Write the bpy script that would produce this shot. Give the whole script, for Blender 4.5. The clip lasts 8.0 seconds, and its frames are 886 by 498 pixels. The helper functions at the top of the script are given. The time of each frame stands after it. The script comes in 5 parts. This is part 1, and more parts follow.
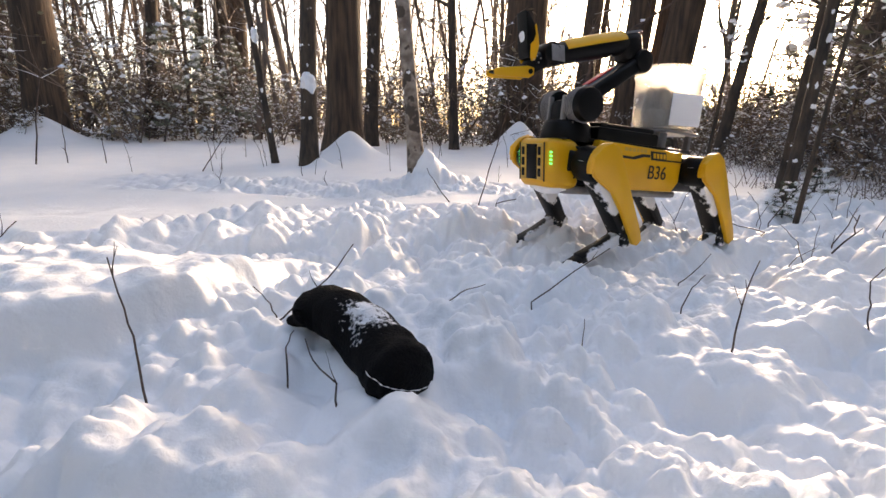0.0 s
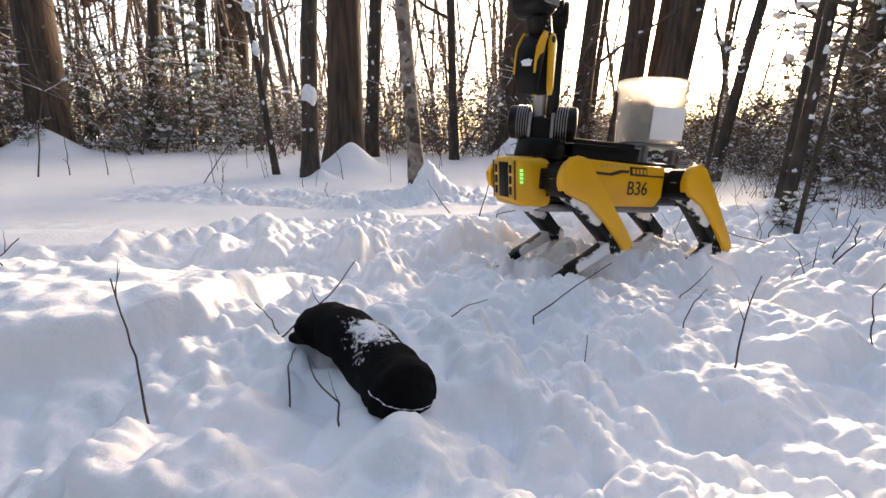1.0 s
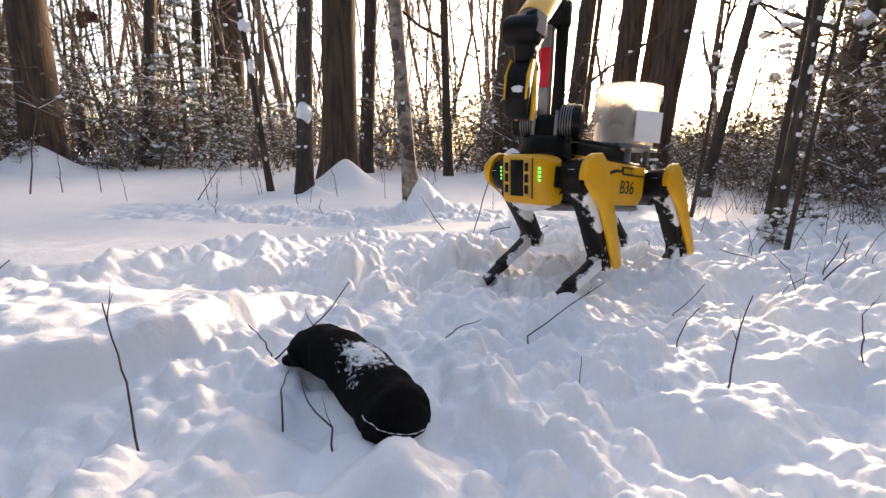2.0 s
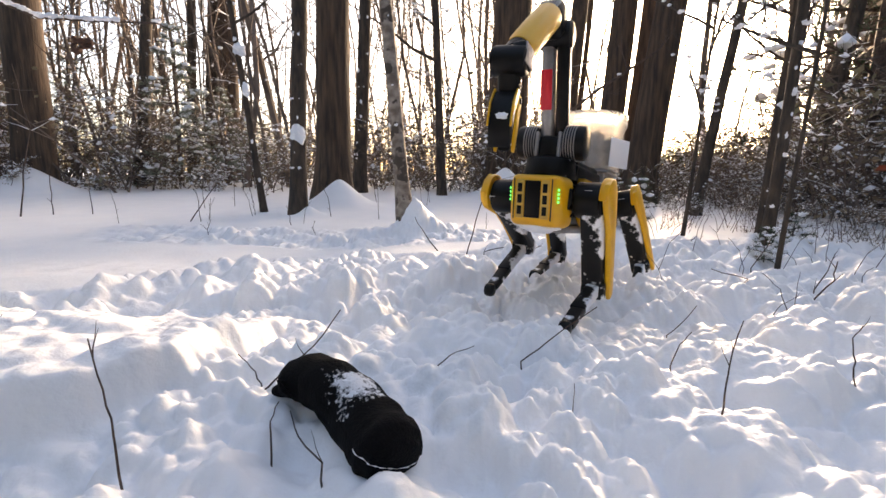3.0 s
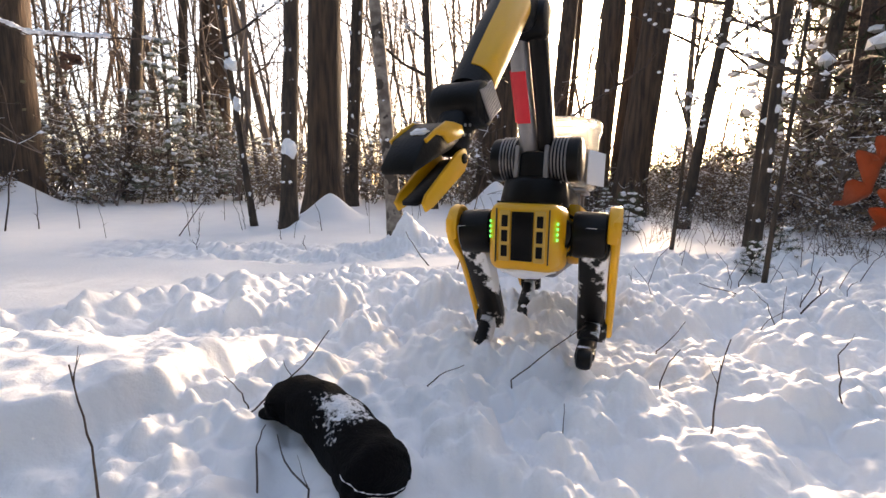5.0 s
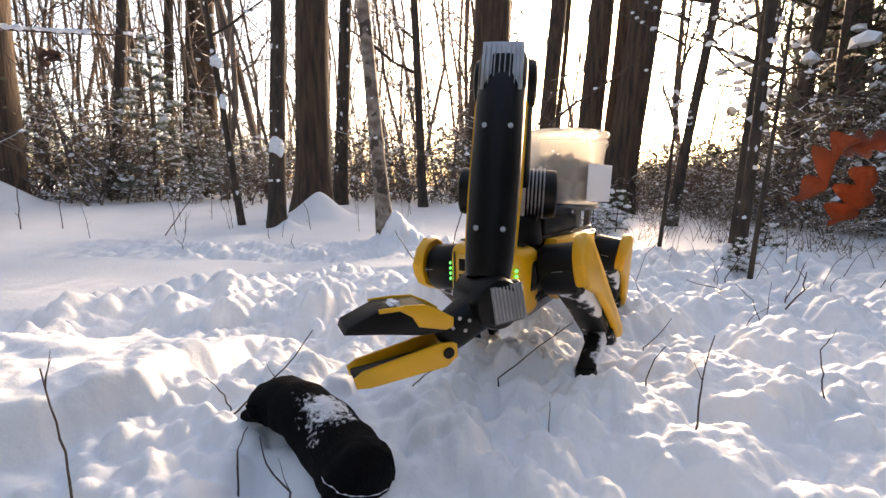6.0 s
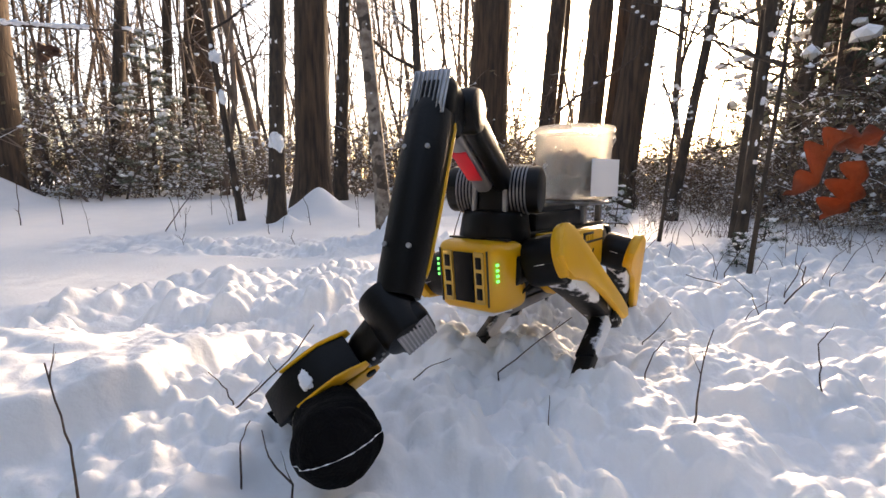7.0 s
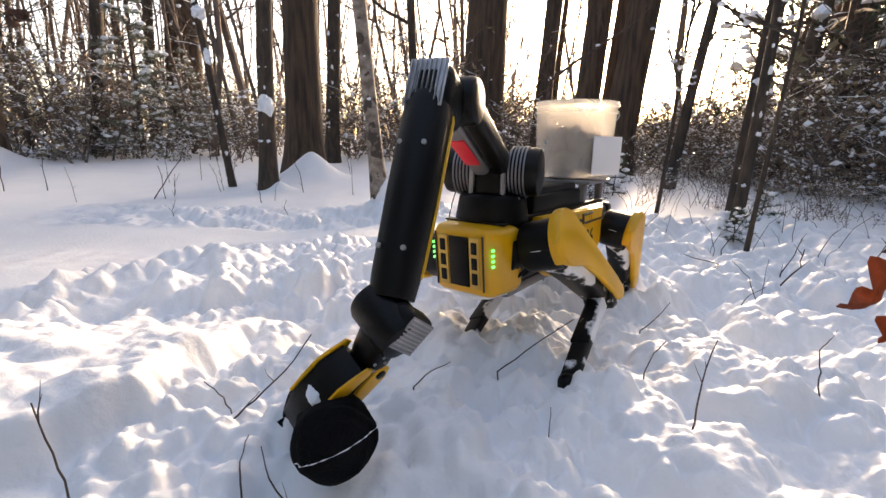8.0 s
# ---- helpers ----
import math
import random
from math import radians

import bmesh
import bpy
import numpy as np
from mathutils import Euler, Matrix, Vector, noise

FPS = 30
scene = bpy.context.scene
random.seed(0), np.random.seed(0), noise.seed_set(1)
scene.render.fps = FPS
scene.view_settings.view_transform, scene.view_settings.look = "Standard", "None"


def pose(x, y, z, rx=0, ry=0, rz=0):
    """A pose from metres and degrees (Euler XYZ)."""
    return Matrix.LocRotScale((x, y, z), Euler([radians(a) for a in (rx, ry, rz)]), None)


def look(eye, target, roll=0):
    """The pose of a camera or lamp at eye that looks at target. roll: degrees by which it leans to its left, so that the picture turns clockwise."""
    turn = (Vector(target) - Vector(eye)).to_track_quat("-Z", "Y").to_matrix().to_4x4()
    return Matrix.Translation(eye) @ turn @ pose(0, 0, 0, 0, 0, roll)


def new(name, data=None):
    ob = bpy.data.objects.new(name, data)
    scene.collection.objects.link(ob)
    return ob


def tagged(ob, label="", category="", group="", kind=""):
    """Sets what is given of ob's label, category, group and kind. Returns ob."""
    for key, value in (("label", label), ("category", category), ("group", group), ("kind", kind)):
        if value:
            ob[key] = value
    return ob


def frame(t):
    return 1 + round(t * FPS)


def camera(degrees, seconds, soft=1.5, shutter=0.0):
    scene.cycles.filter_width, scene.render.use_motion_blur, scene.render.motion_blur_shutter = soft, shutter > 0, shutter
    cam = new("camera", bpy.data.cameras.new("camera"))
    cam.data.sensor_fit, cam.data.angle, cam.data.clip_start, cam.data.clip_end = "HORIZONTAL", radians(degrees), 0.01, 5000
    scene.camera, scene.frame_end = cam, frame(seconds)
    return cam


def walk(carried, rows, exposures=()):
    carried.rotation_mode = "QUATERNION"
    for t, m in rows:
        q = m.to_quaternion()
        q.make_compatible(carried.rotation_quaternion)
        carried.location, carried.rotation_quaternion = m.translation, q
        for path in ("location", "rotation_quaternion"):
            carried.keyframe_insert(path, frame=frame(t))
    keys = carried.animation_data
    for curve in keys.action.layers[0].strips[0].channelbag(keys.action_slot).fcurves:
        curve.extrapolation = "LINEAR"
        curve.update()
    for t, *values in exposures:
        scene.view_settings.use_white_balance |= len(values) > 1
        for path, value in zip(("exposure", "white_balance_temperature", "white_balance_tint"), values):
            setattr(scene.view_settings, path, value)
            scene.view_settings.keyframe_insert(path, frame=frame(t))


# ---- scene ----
# Camera: hand-held, almost standing still, tilting up and rising a little.
CAMERA_ROWS = [
    (0.0, 0.000, 0.000, 0.470, 0.00, -14.40, -1.20), (0.5, -0.003, 0.000, 0.482, 0.13, -13.65, -0.93),
    (1.0, -0.003, 0.002, 0.484, -0.01, -13.30, -0.94), (1.5, -0.003, 0.001, 0.488, -0.33, -12.76, -0.97),
    (3.0, 0.003, 0.004, 0.514, -1.48, -9.23, -0.64), (3.5, 0.007, 0.008, 0.517, -1.81, -9.20, -0.58),
    (4.0, 0.009, 0.005, 0.520, -2.13, -8.92, -0.60), (4.5, 0.004, 0.003, 0.528, -2.18, -7.67, -0.65),
    (6.0, 0.020, 0.012, 0.527, -3.66, -7.89, -0.49), (6.5, 0.021, 0.009, 0.527, -3.81, -8.34, -0.46),
    (7.0, 0.019, 0.008, 0.527, -3.69, -8.47, -0.39), (7.5, 0.013, 0.016, 0.533, -3.59, -8.76, -0.47),
    (7.6, 0.013, 0.018, 0.536, -3.62, -8.95, -0.48), (7.8, 0.011, 0.034, 0.565, -3.95, -11.00, -0.62),
    (8.0, 0.008, 0.059, 0.613, -4.39, -13.67, -0.81)]
cam = camera(87.7, 8.0)
walk(cam, [(t, pose(x, y, z, 90 + p, r, w)) for t, x, y, z, w, p, r in CAMERA_ROWS], [(0.0, 2.85, 8350, 17), (8.0, 2.85, 8350, 17)])

# ---- light: low winter sun ahead to the right, pale hazy sky ----
SUN_AZ, SUN_EL = 28.1, 11.0
sun_way = Vector((math.sin(radians(SUN_AZ)) * math.cos(radians(SUN_EL)), math.cos(radians(SUN_AZ)) * math.cos(radians(SUN_EL)), math.sin(radians(SUN_EL))))
world = bpy.data.worlds.new("winter_sky")
scene.world = world
world.use_nodes = True
wn, wl = world.node_tree.nodes, world.node_tree.links
wn.clear()
sky = wn.new("ShaderNodeTexSky")
sky.sky_type, sky.sun_disc = "NISHITA", False
sky.sun_elevation, sky.sun_rotation = radians(SUN_EL), radians(SUN_AZ)
sky.air_density, sky.dust_density, sky.ozone_density = 0.7, 2.8, 1.0
back = wn.new("ShaderNodeBackground")
back.inputs["Strength"].default_value = 0.15
wout = wn.new("ShaderNodeOutputWorld")
wl.new(sky.outputs[0], back.inputs["Color"])
wl.new(back.outputs[0], wout.inputs["Surface"])
sun_data = bpy.data.lights.new("sun", "SUN")
sun_data.energy, sun_data.angle, sun_data.color = 3.3, radians(16.0), (1.0, 0.87, 0.73)
sun = new("sun", sun_data)
sun.matrix_world = look(sun_way * 60, (0, 0, 0))


# ---- materials ----
def mat(name, a, b=None, rough=0.6, metal=0.0, scale=8.0, stretch=(1, 1, 1), bump=0.0, fine=60.0, spots=None, spot_scale=3.0, spot_at=0.62, alpha=1.0, glow=None, trans=0.0, sheen=0.0, island=0.0, where="Object", spec=0.5):
    m = bpy.data.materials.new(name)
    m.use_nodes = True
    n, l = m.node_tree.nodes, m.node_tree.links
    p = n["Principled BSDF"]
    tc = n.new("ShaderNodeTexCoord")
    mp = n.new("ShaderNodeMapping")
    mp.inputs["Scale"].default_value = stretch
    l.new(tc.outputs[where], mp.inputs["Vector"])
    big = n.new("ShaderNodeTexNoise")
    big.inputs["Scale"].default_value, big.inputs["Detail"].default_value = scale, 5.0
    l.new(mp.outputs[0], big.inputs["Vector"])
    ramp = n.new("ShaderNodeValToRGB")
    ramp.color_ramp.elements[0].position, ramp.color_ramp.elements[1].position = 0.36, 0.66
    ramp.color_ramp.elements[0].color = (*(b or a), 1)
    ramp.color_ramp.elements[1].color = (*a, 1)
    l.new(big.outputs["Fac"], ramp.inputs["Fac"])
    colour = ramp.outputs["Color"]
    if island:
        geo = n.new("ShaderNodeNewGeometry")
        hsv = n.new("ShaderNodeHueSaturation")
        rng = n.new("ShaderNodeMapRange")
        rng.inputs["To Min"].default_value, rng.inputs["To Max"].default_value = 1 - island, 1 + island
        l.new(geo.outputs["Random Per Island"], rng.inputs["Value"])
        l.new(rng.outputs[0], hsv.inputs["Value"])
        l.new(colour, hsv.inputs["Color"])
        colour = hsv.outputs["Color"]
    if spots:
        sn = n.new("ShaderNodeTexNoise")
        sn.inputs["Scale"].default_value, sn.inputs["Detail"].default_value = spot_scale, 6.0
        l.new(tc.outputs[where], sn.inputs["Vector"])
        sr = n.new("ShaderNodeValToRGB")
        sr.color_ramp.elements[0].position, sr.color_ramp.elements[1].position = spot_at, spot_at + 0.04
        l.new(sn.outputs["Fac"], sr.inputs["Fac"])
        mix = n.new("ShaderNodeMix")
        mix.data_type = "RGBA"
        l.new(sr.outputs["Color"], mix.inputs["Factor"])
        l.new(colour, mix.inputs["A"])
        mix.inputs["B"].default_value = (*spots, 1)
        colour = mix.outputs["Result"]
    l.new(colour, p.inputs["Base Color"])
    rr = n.new("ShaderNodeMapRange")
    rr.inputs["To Min"].default_value, rr.inputs["To Max"].default_value = max(0.03, rough - 0.1), min(1.0, rough + 0.1)
    l.new(big.outputs["Fac"], rr.inputs["Value"])
    l.new(rr.outputs[0], p.inputs["Roughness"])
    p.inputs["Metallic"].default_value = metal
    p.inputs["Specular IOR Level"].default_value = spec
    p.inputs["Alpha"].default_value = alpha
    p.inputs["Transmission Weight"].default_value = trans
    p.inputs["Sheen Weight"].default_value = sheen
    if bump:
        fn = n.new("ShaderNodeTexNoise")
        fn.inputs["Scale"].default_value, fn.inputs["Detail"].default_value = fine, 6.0
        l.new(mp.outputs[0], fn.inputs["Vector"])
        bp = n.new("ShaderNodeBump")
        bp.inputs["Strength"].default_value, bp.inputs["Distance"].default_value = bump, 0.01
        l.new(fn.outputs["Fac"], bp.inputs["Height"])
        l.new(bp.outputs[0], p.inputs["Normal"])
    if glow:
        p.inputs["Emission Color"].default_value, p.inputs["Emission Strength"].default_value = (*glow[:3], 1), glow[3]
    return m


SNOW = mat("snow", (0.87, 0.88, 0.90), (0.82, 0.84, 0.87), 0.55, scale=5, bump=0.22, fine=75)
SNOW_BIT = mat("snow_bit", (0.86, 0.88, 0.92), (0.78, 0.82, 0.88), 0.6, scale=20, bump=0.3, fine=150)
OAK = mat("oak_bark", (0.10, 0.064, 0.042), (0.032, 0.021, 0.015), 0.9, scale=26, stretch=(1, 1, 0.10), bump=1.0, fine=60)
BARK = mat("dark_bark", (0.08, 0.058, 0.043), (0.03, 0.023, 0.018), 0.9, scale=24, stretch=(1, 1, 0.25), bump=0.9, fine=70, spots=(0.82, 0.84, 0.88), spot_scale=5.5, spot_at=0.72)
BIRCH = mat("birch_bark", (0.34, 0.30, 0.26), (0.14, 0.105, 0.085), 0.8, scale=14, stretch=(1, 1, 1.3), bump=0.5, fine=60, spots=(0.06, 0.045, 0.035), spot_scale=9, spot_at=0.55)
TWIG = mat("twig_bark", (0.10, 0.065, 0.05), (0.045, 0.03, 0.025), 0.85, scale=30, bump=0.4, fine=120)
FAR_TWIG = mat("thicket_twigs", (0.17, 0.13, 0.108), (0.075, 0.057, 0.048), 0.9, scale=3, island=0.35)
FAR_LEAF = mat("thicket_leaves", (0.16, 0.15, 0.09), (0.20, 0.135, 0.085), 0.75, scale=0.7, island=0.45)
NEEDLE = mat("pine_needles", (0.060, 0.085, 0.040), (0.035, 0.055, 0.028), 0.7, scale=6, island=0.3)
FROSTED_NEEDLE = mat("frosted_needles", (0.27, 0.30, 0.24), (0.15, 0.17, 0.13), 0.7, scale=6, island=0.4)
RED_LEAF = mat("dead_oak_leaf", (0.30, 0.085, 0.03), (0.17, 0.045, 0.02), 0.6, scale=25, bump=0.4, fine=80)
DRY_LEAF = mat("withered_leaf", (0.10, 0.045, 0.03), (0.05, 0.025, 0.018), 0.8, scale=25, bump=0.4, fine=80)
YELLOW = mat("yellow_shell", (0.80, 0.42, 0.012), (0.74, 0.37, 0.010), 0.38, scale=6, bump=0.04, fine=200)
BLACK = mat("black_shell", (0.0036, 0.0036, 0.004), (0.002, 0.002, 0.0022), 0.42, scale=12, bump=0.08, fine=220, spec=0.2)
SNOWY_BLACK = mat("snow_caked_black", (0.0085, 0.0085, 0.009), (0.004, 0.004, 0.0045), 0.5, scale=12, bump=0.1, fine=200, spots=(0.80, 0.83, 0.88), spot_scale=12, spot_at=0.505, spec=0.25)
GREY = mat("grey_metal", (0.30, 0.30, 0.31), (0.20, 0.20, 0.21), 0.45, 0.5, scale=14, bump=0.05, fine=150)
FIN = mat("bare_fins", (0.45, 0.45, 0.46), (0.32, 0.32, 0.33), 0.4, 0.7, scale=30)
RED = mat("red_label", (0.75, 0.02, 0.04), (0.66, 0.015, 0.03), 0.45, scale=10)
LED = mat("green_led", (0.05, 0.6, 0.12), glow=(0.06, 1.0, 0.20, 0.35))
LENS = mat("sensor_glass", (0.004, 0.004, 0.005), rough=0.3, spec=0.12)
TAN = mat("sensor_frame", (0.62, 0.38, 0.07), (0.52, 0.31, 0.06), 0.5)
BUCKET = mat("milky_plastic", (0.88, 0.85, 0.80), (0.83, 0.80, 0.75), 0.26, scale=4, trans=0.72)
CONTENT = mat("brown_stuffing", (0.22, 0.13, 0.075), (0.10, 0.06, 0.035), 0.9, scale=18, bump=0.5, fine=50)
PAPER = mat("white_label", (0.80, 0.81, 0.84), (0.75, 0.76, 0.80), 0.6, scale=6)
CLOTH = mat("black_fabric", (0.006, 0.006, 0.007), (0.003, 0.003, 0.0035), 0.9, scale=30, bump=0.6, fine=260, spec=0.12)
cn, cl = CLOTH.node_tree.nodes, CLOTH.node_tree.links
tcn, fine, rag, nrm = cn.new("ShaderNodeTexCoord"), cn.new("ShaderNodeTexNoise"), cn.new("ShaderNodeTexNoise"), cn.new("ShaderNodeNewGeometry")
fine.inputs["Scale"].default_value, rag.inputs["Scale"].default_value = 150.0, 34.0
fine.inputs["Detail"].default_value = 8.0
far_off, sep, a1, a2, edge_ = cn.new("ShaderNodeVectorMath"), cn.new("ShaderNodeSeparateXYZ"), cn.new("ShaderNodeMath"), cn.new("ShaderNodeMath"), cn.new("ShaderNodeMapRange")
far_off.operation, far_off.inputs[1].default_value = "DISTANCE", (-0.004, 0.012, 0.090)
cl.new(tcn.outputs["Object"], far_off.inputs[0])
cl.new(tcn.outputs["Object"], fine.inputs["Vector"])
cl.new(tcn.outputs["Object"], rag.inputs["Vector"])
a1.operation, a1.inputs[2].default_value = "MULTIPLY_ADD", 0.55
cl.new(far_off.outputs["Value"], a1.inputs[0])
a1.inputs[1].default_value = -9.5
a2.operation = "ADD"
cl.new(a1.outputs[0], a2.inputs[0])
cl.new(rag.outputs["Fac"], a2.inputs[1])
a3 = cn.new("ShaderNodeMath")
a3.operation = "MULTIPLY_ADD"
cl.new(fine.outputs["Fac"], a3.inputs[0])
a3.inputs[1].default_value = 0.9
cl.new(a2.outputs[0], a3.inputs[2])
edge_.inputs["From Min"].default_value, edge_.inputs["From Max"].default_value = 1.12, 1.32
cl.new(a3.outputs[0], edge_.inputs["Value"])
powder = cn.new("ShaderNodeMix")
powder.data_type = "RGBA"
cbase = cn["Principled BSDF"].inputs["Base Color"]
cl.new(cbase.links[0].from_socket, powder.inputs["A"])
powder.inputs["B"].default_value = (0.82, 0.84, 0.88, 1)
cl.new(edge_.outputs[0], powder.inputs["Factor"])
cl.new(powder.outputs["Result"], cbase)
INK = mat("black_print", (0.012, 0.010, 0.010), rough=0.5)


# ---- mesh helpers ----
class Geo:
    """Collects one mesh."""
    def __init__(self):
        self.v, self.f, self.m = [], [], []

    def add(self, verts, faces, mi=0, at=None):
        k = len(self.v)
        self.v += [tuple(at @ Vector(p)) if at else tuple(p) for p in verts]
        self.f += [tuple(i + k for i in f) for f in faces]
        self.m += [mi] * len(faces)
        return self

    def take(self, bm, mi=0, at=None):
        bm.verts.index_update()
        self.add([v.co.copy() for v in bm.verts], [[v.index for v in f.verts] for f in bm.faces], mi, at)
        bm.free()
        return self

    def box(self, size, at=(0, 0, 0), bevel=0.008, seg=2, mi=0, turn=(0, 0, 0), taper=(1, 1)):
        bm = bmesh.new()
        bmesh.ops.create_cube(bm, size=1.0)
        for v in bm.verts:
            s = taper if v.co.x > 0 else (1, 1)
            v.co = Vector((v.co.x * size[0], v.co.y * size[1] * s[0], v.co.z * size[2] * s[1]))
        if bevel:
            bmesh.ops.bevel(bm, geom=bm.edges[:], offset=min(bevel, min(size) * 0.45), segments=seg, affect="EDGES", profile=0.5)
        return self.take(bm, mi, pose(*at, *turn))

    def cyl(self, r, h, at=(0, 0, 0), axis="Y", r2=None, n=24, bevel=0.006, mi=0, turn=None):
        bm = bmesh.new()
        bmesh.ops.create_cone(bm, cap_ends=True, segments=n, radius1=r, radius2=r if r2 is None else r2, depth=h)
        if bevel:
            rim = [e for e in bm.edges if abs(e.verts[0].co.z - e.verts[1].co.z) < 1e-6]
            bmesh.ops.bevel(bm, geom=rim, offset=bevel, segments=2, affect="EDGES", profile=0.5)
        turn = turn or {"X": (0, 90, 0), "Y": (-90, 0, 0), "Z": (0, 0, 0)}[axis]
        return self.take(bm, mi, pose(*at, *turn))

    def plate(self, outline, thick, at=(0, 0, 0), bevel=0.006, mi=0, turn=(0, 0, 0)):
        """An outline in x and z, thick in y, with rounded edges."""
        bm = bmesh.new()
        vs = [bm.verts.new((x, -thick / 2, z)) for x, z in outline]
        face = bm.faces.new(vs)
        ex = bmesh.ops.extrude_face_region(bm, geom=[face])
        bmesh.ops.translate(bm, vec=(0, thick, 0), verts=[g for g in ex["geom"] if isinstance(g, bmesh.types.BMVert)])
        bmesh.ops.recalc_face_normals(bm, faces=bm.faces[:])
        if bevel:
            rim = [e for e in bm.edges if abs(e.verts[0].co.y - e.verts[1].co.y) < 1e-6]
            bmesh.ops.bevel(bm, geom=rim, offset=bevel, segments=2, affect="EDGES", profile=0.5)
        return self.take(bm, mi, pose(*at, *turn))

    def tube(self, path, radii, sides=6, mi=0, wobble=0.0, seed=0):
        path = [Vector(p) for p in path]
        rings = []
        side = Vector((1, 0.13, 0.07))
        for i, p in enumerate(path):
            d = (path[min(i + 1, len(path) - 1)] - path[max(i - 1, 0)]).normalized()
            side = (side - d * side.dot(d)).normalized()
            up = d.cross(side)
            ring = []
            for k in range(sides):
                a = 2 * math.pi * k / sides
                w = 1 + (wobble * noise.noise((math.cos(a) * 1.6 + seed, math.sin(a) * 1.6, p.length * 4 + seed)) if wobble else 0)
                ring.append(p + (side * math.cos(a) + up * math.sin(a)) * radii[i] * w)
            rings.append(ring)
        vs = [q for r in rings for q in r]
        fs = [(i * sides + k, i * sides + (k + 1) % sides, (i + 1) * sides + (k + 1) % sides, (i + 1) * sides + k) for i in range(len(path) - 1) for k in range(sides)]
        fs += [tuple(range(sides))[::-1], tuple((len(path) - 1) * sides + k for k in range(sides))]
        return self.add(vs, fs, mi)

    def blob(self, at, size, mi=0, rough=0.3, level=1, seed=0.0):
        bm = bmesh.new()
        bmesh.ops.create_icosphere(bm, subdivisions=level, radius=1.0)
        for v in bm.verts:
            k = 1 + rough * noise.noise(v.co * 1.7 + Vector((seed, seed * 2, 0)))
            v.co = Vector((v.co.x * size[0] * k, v.co.y * size[1] * k, v.co.z * size[2] * k))
        return self.take(bm, mi, Matrix.Translation(at))

    def moved(self, m):
        self.v = [tuple(m @ Vector(p)) for p in self.v]
        return self

    def mesh(self, name, mats, smooth=True):
        me = bpy.data.meshes.new(name)
        me.from_pydata(self.v, [], self.f)
        for m in mats if isinstance(mats, (list, tuple)) else [mats]:
            me.materials.append(m)
        me.polygons.foreach_set("material_index", self.m)
        me.polygons.foreach_set("use_smooth", [smooth] * len(self.f))
        me.update()
        if smooth:
            me.set_sharp_from_angle(angle=radians(42))
        return me


def part(name, geo, mats, parent, label="", smooth=True):
    ob = new(name, geo.mesh(name, mats, smooth))
    ob.parent = parent
    if label:
        ob["label"] = label
    return ob


def thing(name, label, category, group="", kind="", at=None):
    ob = new(name)
    ob.empty_display_size = 0.1
    if at is not None:
        ob.matrix_basis = at
    return tagged(ob, label, category, group, kind)


# ---- ground: one sheet of snow, trodden near, untouched further off ----
_perm = np.random.RandomState(7).permutation(512)
_grad = np.random.RandomState(8).rand(512) * 2 * np.pi


def gnoise(x, y, seed=0):
    xi, yi = np.floor(x).astype(int), np.floor(y).astype(int)
    xf, yf = x - xi, y - yi
    u, v = xf * xf * xf * (xf * (xf * 6 - 15) + 10), yf * yf * yf * (yf * (yf * 6 - 15) + 10)

    def corner(i, j):
        a = _grad[(_perm[(xi + i + _perm[(yi + j + seed * 37) % 512]) % 512])]
        return np.cos(a) * (xf - i) + np.sin(a) * (yf - j)
    top = corner(0, 0) * (1 - u) + corner(1, 0) * u
    low = corner(0, 1) * (1 - u) + corner(1, 1) * u
    return top * (1 - v) + low * v


def step(a, b, x):
    t = np.clip((x - a) / (b - a), 0, 1)
    return t * t * (3 - 2 * t)


# snow piled against trunks: x, y, height, radius
MOUNDS = [(0.12, 1.28, 0.07, 0.35), (-0.035, 0.54, 0.050, 0.13), (0.06, 0.60, 0.02, 0.10), (-0.98, 5.02, 0.29, 0.44), (-0.09, 3.48, 0.19, 0.27), (-1.12, 4.30, 0.09, 0.16), (-5.15, 6.1, 0.36, 0.62), (1.02, 6.4, 0.40, 0.5), (2.3, 5.4, 0.16, 0.4)]
# dents left by boots and feet: x, y, depth, radius
DENTS = [(0.405, 0.637, 0.07, 0.055), (0.121, 0.517, 0.05, 0.05), (0.080, 0.610, 0.05, 0.06), (0.355, 0.749, 0.05, 0.07), (0.684, 0.720, 0.04, 0.06), (-0.262, 1.281, 0.05, 0.1), (0.146, 0.903, 0.05, 0.08), (0.425, 0.483, 0.04, 0.05), (-0.162, 0.546, 0.04, 0.06), (-1.051, 1.731, 0.07, 0.12), (0.080, 1.521, 0.05, 0.1), (-0.195, 0.667, 0.035, 0.05)]


LUMP_MEAN = 0.113


